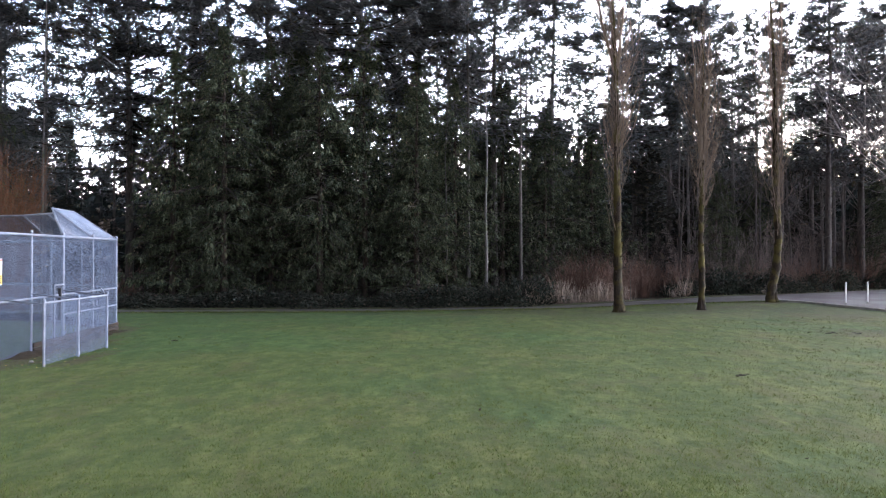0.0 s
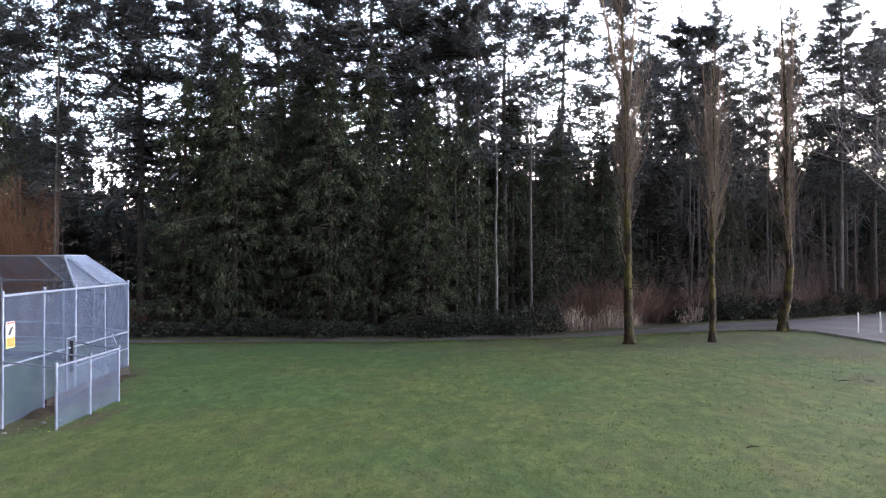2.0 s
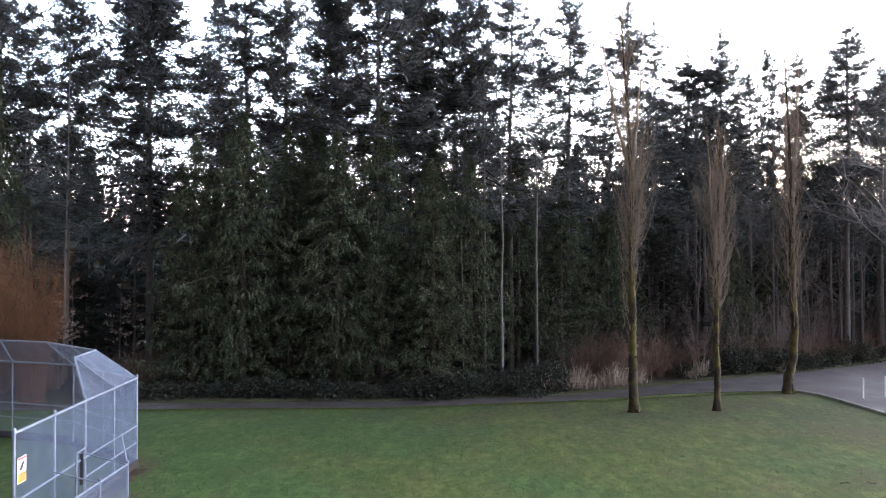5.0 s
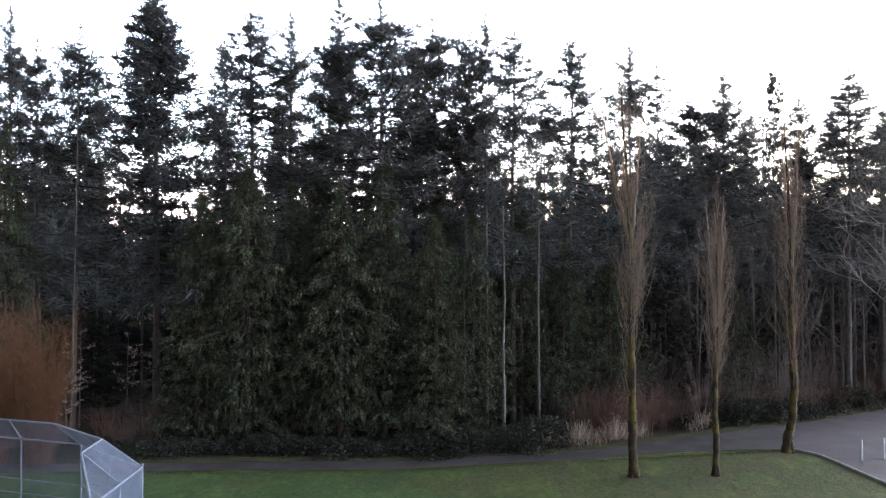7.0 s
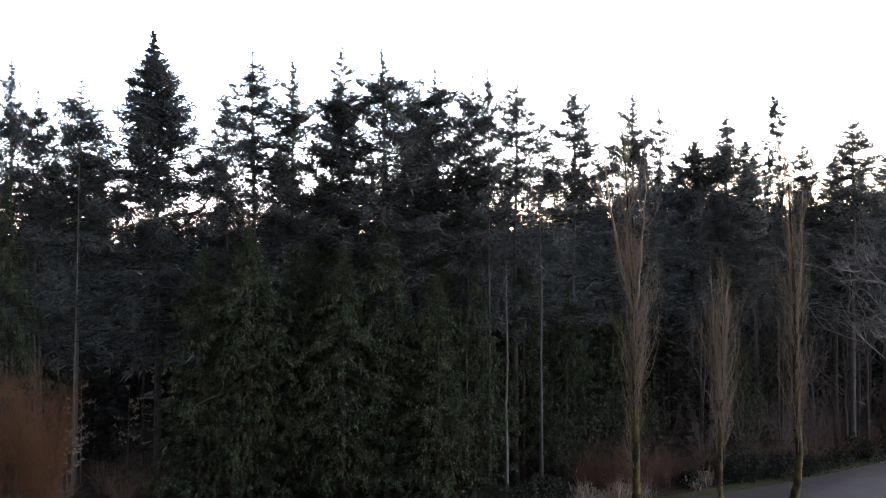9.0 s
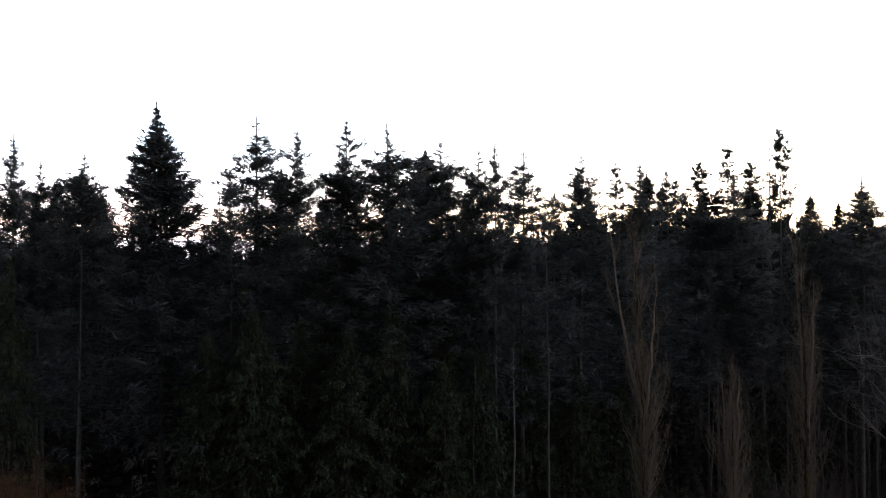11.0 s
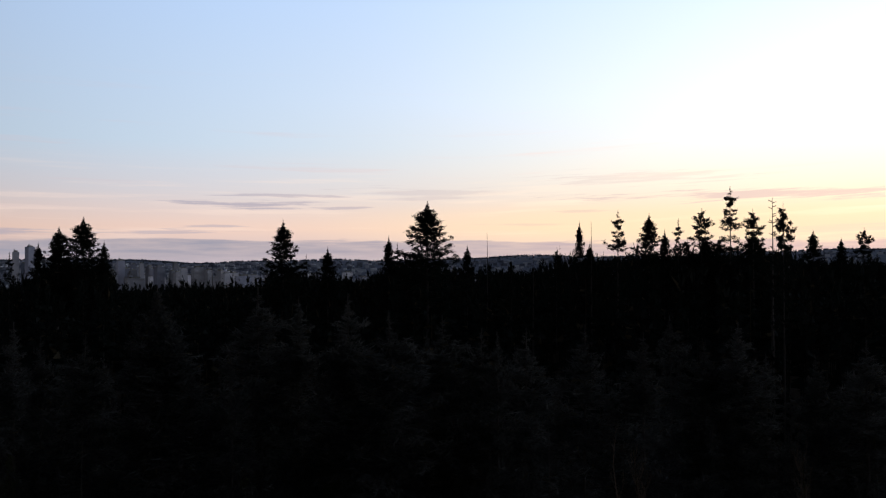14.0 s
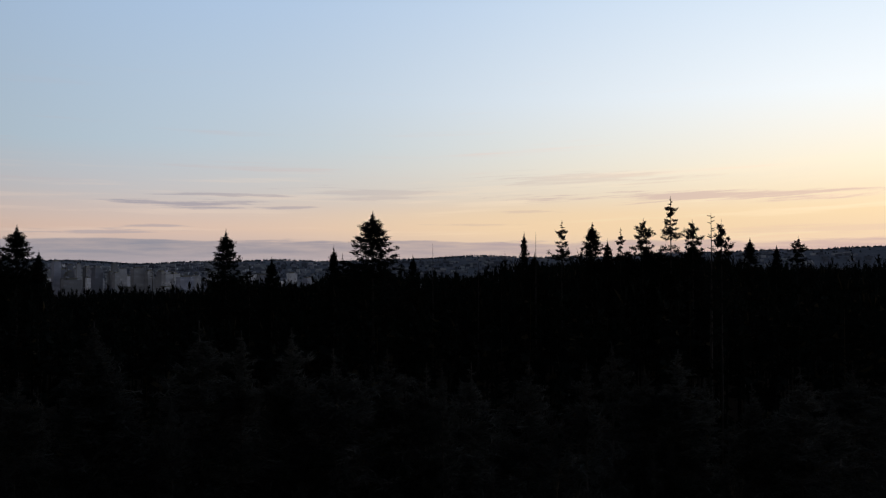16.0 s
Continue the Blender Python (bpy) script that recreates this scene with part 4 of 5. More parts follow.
def make_undergrowth():
    """Saplings and brush that close the view under the crowns."""
    rng = np.random.default_rng(9)
    buf = Buf()
    for row in (55.5, 57.5, 59.5, 61.5):
        for x in np.arange(-40, 46, 1.7):
            x, y = x + rng.uniform(-0.8, 0.8), row + rng.uniform(-0.9, 0.9) + max(0, x) * 0.22
            high = rng.uniform(5.0, 8.5)
            k = 56
            f = rng.uniform(0.02, 1.0, k)
            a = rng.uniform(0, 6.28, k)
            out = np.stack([np.cos(a), np.sin(a), np.zeros(k)], -1)
            wide = (1 - f) ** 0.7 * rng.uniform(1.0, 1.5) + 0.08
            p = np.array((x, y, 0)) + out * (wide * 0.3)[:, None] + np.stack([0 * f, 0 * f, f * high], -1)
            buf.sprays(p, out + np.column_stack([rng.normal(0, 0.3, (k, 2)), rng.uniform(-0.7, 0.5, k)]), wide * rng.uniform(0.6, 1.2, k), 0.30 + 0.25 * wide, 0.3, rng)
            buf.tube([(x, y, -0.2), (x, y, high * 0.9)], [0.08, 0.02], 3)
    tagged(new("undergrowth", buf.mesh("undergrowth", SHADED_BRUSH)), "dull green saplings and brush darkened for shade under the tall trees", "undergrowth", kind="stuff")


make_far_woods()
make_undergrowth()


# ---- bare trees and shrubs ----
def grow(buf, rng, base, way, length, radius, depth, spread, rise, split, leader=0.75):
    """A bare limb that forks."""
    k = 5
    s = np.linspace(0, 1, k)
    bend = rng.normal(0, 0.10, 3)
    pts = base + (np.outer(s, way) + np.outer(s ** 2, bend + np.array((0, 0, rise)))) * length
    buf.tube(pts, np.maximum(radius * (1 - 0.55 * s), 0.004), 5 if radius > 0.05 else 3)
    if depth == 0:
        return
    tip_way = unit(pts[-1] - pts[-2])
    for i in range(split):
        at = 1.0 if i == 0 else rng.uniform(0.35, 0.95)
        p = np.array([np.interp(at, s, pts[:, c]) for c in range(3)])
        d = unit(tip_way + rng.normal(0, spread * (0.5 if i == 0 else 1.0), 3) + np.array((0, 0, 0.15)))
        grow(buf, rng, p, d, length * rng.uniform(0.55, 0.85) * (1.0 if i == 0 else leader), radius * (0.55 if i == 0 else 0.38), depth - 1, spread, rise, split, leader)


def poplar(x, y, height, seed, low, wide, widest, lean, leaders, label, stout=1.0):
    """A bare columnar poplar: a mossy trunk and limbs that rise steeply."""
    rng = np.random.default_rng(seed)
    root = tagged(new("poplar_tree"), label, "tree", "poplars")
    root.location = (x, y, float(ground_z(x, y)))
    zs = np.array((-0.3, 0, 0.5, 1.5, 3, 5, 7.5, 10, 13, 16, 20.0))
    zs = np.append(zs[zs < height - 1], height)
    off = np.column_stack([np.interp(zs, lean[0], lean[1]), np.zeros(len(zs))]) + rng.normal(0, 0.03, (len(zs), 2))
    path = np.column_stack([off, zs])
    r = np.interp(zs, (-0.3, 0.3, 2, height * 0.5, height * 0.6, height), (0.27, 0.205, 0.165, 0.115, 0.062, 0.008)) * stout
    trunk = Buf()
    fine = np.arange(-0.3, height, 0.16)
    knots = np.interp(fine, zs, r) * (1 + 0.09 * np.sin(fine * 5.1 + seed) * np.sin(fine * 2.3) + rng.normal(0, 0.05, len(fine)))
    trunk.tube(along(path, fine) + np.column_stack([rng.normal(0, 0.012, (len(fine), 2)), 0 * fine]), knots, 10)
    # gnarled foot, burrs and stubs of lost limbs
    for a in np.arange(0, 6.28, 1.05):
        out = np.array((math.cos(a), math.sin(a), 0))
        trunk.tube([out * 0.29 * stout + (0, 0, -0.06), out * 0.19 * stout + (0, 0, 0.10), out * 0.13 * stout + (0, 0, 0.45)], [0.04, 0.06, 0.04], 5)
    for i in range(26):
        a, z = rng.uniform(0, 6.28), rng.uniform(0.3, min(7.0, height * 0.5))
        out = np.array((math.cos(a), math.sin(a), 0.25)) * 0.165 * stout
        size = rng.uniform(0.03, 0.065)
        trunk.tube(along(path, z) + np.outer((0.6, 0.95, 1.12 + 0.25 * rng.random()), out), (size, size * 0.9, size * 0.35), 5)
    part("trunk", trunk, POPLAR_BARK, root, "brown trunk with yellow-green moss", smooth=True)
    limbs, twigs = Buf(), Buf()
    # most of the brush stands in the middle of the crown; the top is thin
    share = np.cumsum((0.3, 0.9, 1.2, 1.15, 1.0, 0.8, 0.6, 0.42, 0.25))
    pick = np.interp(rng.random(int(height * 8.5)), np.concatenate([[0], share / share[-1]]), np.linspace(low, height * 0.96, 10))
    starts = [(along(path, z), z) for z in np.sort(pick)]
    for z, bend, top in leaders:
        s = np.linspace(0, 1, 9)
        base = along(path, z)
        p = base + np.column_stack([bend[0] * np.sin(s * 1.5), bend[1] * np.sin(s * 1.5), s * (top - z)]) + rng.normal(0, 0.045, (9, 3)) * np.minimum(1, s * 4)[:, None]
        limbs.tube(p, np.linspace(0.085, 0.008, 9), 7)
        starts += [(np.array([np.interp(u, s, p[:, c]) for c in range(3)]), z + u * (top - z)) for u in rng.uniform(0.1, 0.97, int((top - z) * 2.0))]
    for base, z in starts:
        f = (z - low) / (height - low)
        room = wide * np.interp(f, (0, widest, 0.72, 1), (0.5, 1.0, 0.62, 0.2))
        long = rng.uniform(0.9, 2.9) * np.interp(f, (0, 0.3, 0.65, 1), (0.85, 1.0, 0.6, 0.35))
        a = rng.uniform(0, 6.28)
        out = np.array((math.cos(a), math.sin(a), 0))
        reach = room * rng.uniform(0.12, 1.0) * (1.25 if rng.random() < 0.15 else 0.9)
        s = np.linspace(0, 1, 6)
        p = base + np.outer(1 - (1 - s) ** 1.7, out) * reach + np.outer(s ** 1.15, (0, 0, long)) + rng.normal(0, 0.045, (6, 3)) * s[:, None]
        limbs.tube(p, np.linspace(0.006 + 0.006 * long, 0.0035, 6), 3)
        for t in range(int(long * np.interp(f, (0.4, 0.7), (8, 7)))):
            u = rng.uniform(0.12, 0.98)
            q = np.array([np.interp(u, s, p[:, c]) for c in range(3)])
            b = rng.uniform(0, 6.28)
            side = np.array((math.cos(b), math.sin(b), 0)) * rng.uniform(0.06, 0.30)
            tall = rng.uniform(0.2, 0.75)
            twigs.tube(q + np.outer((0, 0.55, 1), side) + np.outer((0, 0.42, 1), (0, 0, tall)), (0.0052, 0.0042, 0.0028), 3)
    tagged(part("limbwork", limbs, POPLAR_TWIG, root), kind="stuff")
    tagged(part("twigwork", twigs, POPLAR_TWIG, root), kind="stuff")


poplar(7.16, 33.9, 18.4, 51, 3.0, 1.35, 0.36, ((0, 10, 19), (0, -0.12, -0.7)), [(9.6, (-1.35, 0.3), 18.6), (9.8, (0.45, -0.2), 15.5)],
       "bare columnar poplar with forked top and mossy trunk")
poplar(10.5, 33.85, 12.2, 52, 2.6, 1.15, 0.6, ((0, 6, 12), (0, 0.03, 0.05)), [(5.5, (0.35, 0.1), 11.6), (6.0, (-0.4, -0.1), 11.2)],
       "shorter bare poplar with mossy trunk", 0.7)
poplar(14.95, 37.8, 17.4, 53, 2.4, 1.4, 0.40, ((0, 0.8, 2.2, 5, 10, 17), (-0.12, 0.02, 0.28, 0.15, 0.12, -0.25)), [(7.0, (-0.3, 0.2), 15.5), (8.0, (0.35, 0.0), 14.8)],
       "bare poplar with bent mossy trunk by the kerb", 1.05)


def bare_tree(name, seed, height, girth, twig, spread, rise, depth, split, stem_count=1):
    rng = np.random.default_rng(seed)
    root = new(name)
    trunk, limbs = Buf(), Buf()
    for stem in range(stem_count):
        path = trunk_path(rng, height * 0.75, 0.08)
        if stem:
            path[:, :2] += np.outer(path[:, 2] / height, rng.normal(0, 1.2, 2))
        trunk.tube(np.vstack([path[0] - (0, 0, 0.3), path]), np.concatenate([[girth * 1.3], girth * (1 - np.linspace(0, 1, len(path)) * 0.85)]), 7)
        for i in range(11):
            z = rng.uniform(0.22, 0.97) * height * 0.75
            a = rng.uniform(0, 6.28)
            d = unit(np.array((math.cos(a), math.sin(a), rng.uniform(0.25, 0.9))))
            grow(limbs, rng, along(path, z), d, height * rng.uniform(0.16, 0.27) * (1.2 - 0.6 * z / height), girth * 0.4 * (1.1 - z / height), depth, spread, rise, split)
    part("trunk", trunk, BARK, root, smooth=True)
    tagged(part("limbwork", limbs, twig, root), kind="stuff")
    return root


alders = [bare_tree("alder_tree", 61, 14.0, 0.15, ALDER_TWIG, 0.48, 0.18, 3, 4), bare_tree("alder_tree", 62, 14.0, 0.11, ALDER_TWIG, 0.5, 0.2, 3, 3)]
for x, y, top, wide, kind in ((29.5, 49.8, 13.0, 1.0, 1), (19.2, 50.5, 10.0, 0.7, 1), (22.8, 50.0, 11.0, 0.8, 1), 
                              (33.5, 54.0, 14.0, 1.1, 1), (24.8, 51.6, 12.0, 0.9, 0), (13.8, 48.6, 11.5, 0.85, 1), (18.2, 51.2, 12.0, 0.95, 1), (21.0, 50.2, 11.0, 0.9, 1), (26.6, 53.4, 13.0, 1.0, 1), (15.4, 51.4, 11.0, 0.8, 1)):
    plant(alders, kind, x, y, top, 14.0, wide, rng.uniform(0, 6.28), "bare grey alder with thin spreading branches", "tree", "alders")


def shrub(name, seed, height, spread, stems, mat, twig_count):
    rng = np.random.default_rng(seed)
    root = new(name)
    buf, fine = Buf(), Buf()
    for i in range(stems):
        a = rng.uniform(0, 6.28)
        out = np.array((math.cos(a), math.sin(a), 0))
        foot = out * rng.uniform(0, 0.3) * spread
        reach, tall = rng.uniform(0.1, 0.75) * spread, height * rng.uniform(0.45, 1.0)
        s = np.linspace(0, 1, 5)
        p = foot + np.outer(s ** 1.4, out) * reach + np.outer(s ** 0.92, (0, 0, tall)) + rng.normal(0, 0.03 + 0.022 * height, (5, 3)) * s[:, None]
        p[0, 2] = -0.05
        buf.tube(p, np.linspace(0.007 + 0.0014 * height, 0.004, 5), 3)
        for t in range(twig_count):
            u = rng.uniform(0.3, 0.98)
            q = np.array([np.interp(u, s, p[:, c]) for c in range(3)])
            d = unit(out * rng.uniform(-0.3, 0.9) + rng.normal(0, 0.45, 3) + (0, 0, 0.7)) * rng.uniform(0.12, 0.32) * height * 0.55
            fine.tube([q, q + d * 0.5, q + d + (0, 0, 0.06)], (0.006, 0.005, 0.003), 3)
    tagged(part("stemwork", buf, mat, root), kind="stuff")
    tagged(part("twigwork", fine, mat, root), kind="stuff")
    return root


def broad_tree(name, seed, height, spread, girth, twig):
    """A bare broad tree: limbs leave low on the trunk, arch outward and fork into a dense fan of twigs."""
    rng = np.random.default_rng(seed)
    root = new(name)
    trunk, limbs = Buf(), Buf()
    path = trunk_path(rng, height * 0.7, 0.1)
    trunk.tube(np.vstack([path[0] - (0, 0, 0.3), path]), np.concatenate([[girth * 1.4], girth * (1 - np.linspace(0, 1, len(path)) * 0.8)]), 8)
    for i in range(34):
        f = (i + rng.uniform(0, 1)) / 34
        z = (0.16 + 0.8 * f) * height * 0.7
        a = i * 2.4 + rng.normal(0, 0.3)
        out = np.array((math.cos(a), math.sin(a), 0))
        reach, rise = spread * (1.0 - 0.75 * f) * rng.uniform(0.7, 1.05), (height - z) * rng.uniform(0.35, 0.8)
        s = np.linspace(0, 1, 9)
        p = along(path, z) + np.outer(s ** 0.9, out) * reach + np.outer(np.sin(s * 1.5) ** 1.2, (0, 0, rise)) + np.cumsum(rng.normal(0, 0.17, (9, 3)), 0) * s[:, None]
        limbs.tube(p, np.linspace(girth * 0.17 * (1.1 - f), 0.008, 9), 5)
        for t in range(int(4 + reach * 1.1)):
            u = rng.uniform(0.2, 1.0)
            q = np.array([np.interp(u, s, p[:, c]) for c in range(3)])
            d = unit(out * rng.uniform(-0.1, 0.8) + rng.normal(0, 0.55, 3) + (0, 0, 0.35))
            grow(limbs, rng, q, d, rng.uniform(0.9, 1.9), 0.026, 2, 0.5, 0.12, 4)
    part("trunk", trunk, BARK, root, smooth=True)
    tagged(part("limbwork", limbs, twig, root), kind="stuff")
    return root


maples = [broad_tree("maple_tree", 64, 14.0, 9.3, 0.24, MAPLE_TWIG)]
plant(maples, 0, 25.2, 41.0, 14.2, 14.0, 1.0, 1.3, "broad bare maple with dense grey twigs over the lot", "tree", "maples")

willows = [shrub("willow_shrub", 71, 7.0, 2.9, 130, RUST_TWIG, 24)]
for x, y, top, wide in ((-18.5, 35.4, 6.9, 0.72), (-20.5, 35.2, 7.4, 0.95), (-22.8, 35.6, 6.4, 1.0)):
    plant(willows, 0, x, y, top, 7.0, wide, rng.uniform(0, 6.28), "rust-orange bare willow thicket behind the backstop", "shrub", "willows")
dogwoods = [shrub("dogwood_shrub", 72, 2.4, 1.7, 85, RED_TWIG, 4), shrub("dogwood_shrub", 73, 2.0, 1.6, 78, RED_TWIG, 4)]
for x, y, top, wide in ((7.2, 41.8, 2.5, 1.1), (8.9, 42.5, 2.1, 1.3), (10.4, 43.4, 2.3, 1.0), (6.2, 42.6, 2.6, 1.0), (11.6, 44.2, 2.0, 1.1), (13.2, 45.4, 2.1, 1.1), (9.6, 44.6, 2.4, 1.4), (7.6, 43.6, 2.5, 1.3), (10.8, 45.4, 2.0, 1.3),
                        (19.6, 47.2, 2.0, 1.1), (21.6, 48.4, 2.3, 1.2), (24.0, 50.0, 2.1, 1.2), (26.4, 51.8, 2.6, 1.3), (16.8, 46.8, 1.8, 1.1), (-16.6, 39.6, 1.9, 0.9), (-15.6, 41.0, 2.4, 1.0), (-18.2, 41.4, 2.2, 1.0), (-21.5, 38.6, 1.8, 1.0), (-19.6, 39.4, 1.6, 1.0), (-23.4, 40.0, 2.0, 1.1), (29.0, 53.8, 3.0, 1.3)):
    plant(dogwoods, int(rng.integers(2)), x, y, top, 2.4, wide, rng.uniform(0, 6.28), "dull red-brown thicket of bare stems by the path", "shrub", "bare thickets")


BRUSH_TWIG = bark("brush_twigs", (0.070, 0.055, 0.050), (0.150, 0.120, 0.108))
hazels = [shrub("hazel_shrub", 74, 3.6, 2.4, 60, BRUSH_TWIG, 9), shrub("hazel_shrub", 75, 3.2, 2.2, 55, BRUSH_TWIG, 9)]
for i, (x, y, top) in enumerate(((7.0, 46.6, 3.2), (9.4, 47.4, 4.0), (11.8, 48.4, 3.6), (14.0, 48.4, 4.4), (16.4, 48.8, 3.8), (18.6, 49.2, 4.6), (20.8, 49.8, 4.0), (22.6, 51.0, 4.8),
                                 (25.2, 52.8, 4.4), (27.6, 54.0, 4.8), (30.5, 55.5, 4.4), (5.2, 44.8, 2.8))):
    plant(hazels, i % 2, x, y, top, 3.4, 1.0, i * 1.7, "grey-brown bare hazel brush under the firs", "shrub", "hazels")


def leafy_mound(name, seed, high, wide, count, size, mat):
    rng = np.random.default_rng(seed)
    root = new(name)
    leaves, canes = Buf(), Buf()
    a, f = rng.uniform(0, 6.28, count), rng.uniform(0.0, 1.0, count)
    swell = 1 + 0.3 * np.sin(a * 3 + seed) + 0.2 * np.sin(a * 7 + f * 9)
    rad = wide * np.sqrt(1 - f ** 2 * 0.85) * swell * rng.uniform(0.6, 1.05, count)
    p = np.stack([np.cos(a) * rad, np.sin(a) * rad, f * high * rng.uniform(0.7, 1.15, count) + 0.03], -1)
    d = np.stack([np.cos(a), np.sin(a), rng.uniform(-0.6, 0.9, count)], -1) + rng.normal(0, 0.5, (count, 3))
    s = size * rng.uniform(0.5, 1.4, count)
    leaves.kites(p, d, s, s * 0.6, 0.3, rng)
    for i in range(40):
        b = rng.uniform(0, 6.28)
        out = np.array((math.cos(b), math.sin(b), 0))
        t = np.linspace(0, 1, 6)
        canes.tube(np.outer(t, out) * wide * rng.uniform(0.6, 1.3) + np.outer(np.sin(t * 2.6), (0, 0, high * rng.uniform(0.7, 1.3))) - (0, 0, 0.05), 0.007, 3)
    tagged(part("canework", canes, TWIG_BARK, root), kind="stuff")
    tagged(part("leafage", leaves, mat, root), kind="stuff")
    return root


mounds = [leafy_mound("bramble_bush", 81, 1.0, 1.2, 1500, 0.16, BRAMBLE), leafy_mound("bramble_bush", 82, 0.9, 1.3, 1500, 0.15, BRAMBLE)]
spots = [(x + rng.uniform(-0.4, 0.4), 37.5 + 0.05 * (x + 14) + (0.22 * (x - 1) if x > 1 else 0) + rng.uniform(-0.1, 0.7), rng.uniform(0.35, 0.75) + (0.2 if x > -2 else 0)) for x in np.concatenate([np.arange(-15.5, -2, 1.5), np.arange(-2, 5, 1.2)])]
spots += [(13.6, 44.4, 0.9), (15.0, 44.9, 1.35), (16.4, 45.5, 0.7), (17.8, 46.0, 1.1), (19.3, 46.9, 0.6), (20.8, 47.8, 0.9), (23.2, 49.2, 1.2), (26.6, 51.8, 0.8), (12.2, 43.6, 0.6), (2.5, 39.5, 1.0), (4.0, 40.4, 1.3)]
for x, y, size in spots:
    plant(mounds, int(rng.integers(2)), x, y, size, 1.0, rng.uniform(0.8, 1.15), rng.uniform(0, 6.28), "low tangle of grey-green bramble along the path", "bush", "brambles")


# a thin sapling that keeps its withered leaves
def leafy_sapling(x, y, height, seed):
    rng = np.random.default_rng(seed)
    root = tagged(new("beech_sapling"), "slender sapling with pale withered leaves in the shade", "tree", "saplings")
    root.location = (x, y, float(ground_z(x, y)))
    wood, leaves = Buf(), Buf()
    wood.tube(trunk_path(rng, height, 0.05), np.linspace(0.05, 0.01, 9), 5)
    for i in range(22):
        z = rng.uniform(0.35, 0.98) * height
        a = rng.uniform(0, 6.28)
        end = np.array((math.cos(a), math.sin(a), 0.3)) * rng.uniform(0.4, 1.1)
        wood.tube([(0, 0, z), end * 0.5 + (0, 0, z + 0.1), end + (0, 0, z)], (0.014, 0.01, 0.005), 3)
        k = 9
        leaves.kites(np.outer(rng.uniform(0.4, 1, k), end) + (0, 0, z), rng.normal(0, 0.6, (k, 3)) - (0, 0, 0.5), 0.16, 0.11, 0.1, rng)
    part("trunk", wood, ALDER_TWIG, root)
    tagged(part("leafage", leaves, REED, root), kind="stuff")


for x, y, top, seed in ((-19.5, 39.9, 3.7, 4), (-20.6, 43.6, 5.6, 1), (-18.6, 45.0, 5.0, 2), (-17.2, 46.0, 6.0, 3)):
    leafy_sapling(x, y, top, seed)


def reed_clump(x, y, wide, deep, tall, count, seed):
    rng = np.random.default_rng(seed)
    p = np.column_stack([rng.normal(0, wide / 2, count), rng.normal(0, deep / 2, count), np.zeros(count)])
    p[:, :2] += 0.25 * rng.integers(-3, 4, (count, 1)) * rng.random((count, 1))
    d = np.column_stack([rng.normal(0, 0.30, count), rng.normal(0, 0.25, count), np.ones(count)])
    buf = Buf()
    high = tall * rng.uniform(0.45, 1.1, count) * (0.75 + 0.35 * np.sin(p[:, 0] * 4.0))
    buf.kites(p, d, high, 0.035, 0.0, rng)
    bent = rng.choice(count, count // 3)
    buf.kites(p[bent] + unit(d[bent]) * high[bent][:, None] * 0.8, rng.normal(0, 1, (len(bent), 3)) + (0.2, 0, 0.1), 0.4, 0.03, 0.1, rng)
    root = tagged(new("reed_clump"), "pale dry reeds standing at the path's far edge", "reeds", "reeds")
    root.location = (x, y, float(ground_z(x, y)))
    tagged(part("stalkwork", buf, REED, root), kind="stuff")


for at in ((5.2, 39.9, 1.3, 0.6, 1.25, 330, 91), (7.2, 40.7, 1.3, 0.6, 1.3, 330, 92), (8.3, 41.1, 0.8, 0.5, 1.05, 160, 93), (12.2, 42.9, 0.7, 0.4, 1.25, 130, 94), (3.9, 39.3, 0.6, 0.4, 0.9, 70, 95), (17.6, 45.4, 0.6, 0.4, 0.9, 60, 96)):
    reed_clump(*at)


def bare_pole(name, x, y, height, r, mat, label, category, lean=0.0, sides=8):
    buf = Buf()
    s = np.linspace(0, 1, 6)
    rng = np.random.default_rng(int(abs(x * 10)))
    buf.tube(np.column_stack([s * lean * height + rng.normal(0, 0.004 * height, 6) * s, 0 * s, s * height - 0.1]), r * (1 - 0.82 * s), sides, True)
    ob = tagged(new(name, buf.mesh(name, mat, True)), label, category)
    ob.location = (x, y, float(ground_z(x, y)))
    return ob


# slim bare trunks among the firs
for x, y, top, r, mat in ((2.1, 40.4, 12.0, 0.085, PALE_BARK), (0.2, 41.2, 12.0, 0.05, BARK), (15.8, 53.5, 17.0, 0.12, PALE_BARK), (24.4, 52.0, 17.0, 0.12, PALE_BARK), (20.8, 55.0, 15.0, 0.13, BARK),
                          (11.6, 50.5, 17.0, 0.12, BARK), (-19.9, 41.2, 17.0, 0.075, PALE_BARK), (-22.6, 42.6, 18.0, 0.12, BARK), (26.0, 54.0, 16.0, 0.13, BARK), (4.0, 42.6, 17.0, 0.10, BARK)):
    bare_pole("tree_trunk", x, y, top, r, mat, "slim bare trunk standing in the wood" if mat is BARK else "slim pale bare trunk at the wood's edge", "tree trunk", rng.uniform(-0.02, 0.02))
bare_pole("wooden_stake", 9.25, 41.1, 1.7, 0.02, PALE_BARK, "thin pale wooden stake beside the path", "stake", 0.01)


# ---- backstop ----
def pipe(name, points, r, parent, mat=None):
    buf = Buf()
    buf.tube(np.array(points, float), r, 8, True)
    return part(name, buf, mat or GALVANISED, parent, smooth=True)


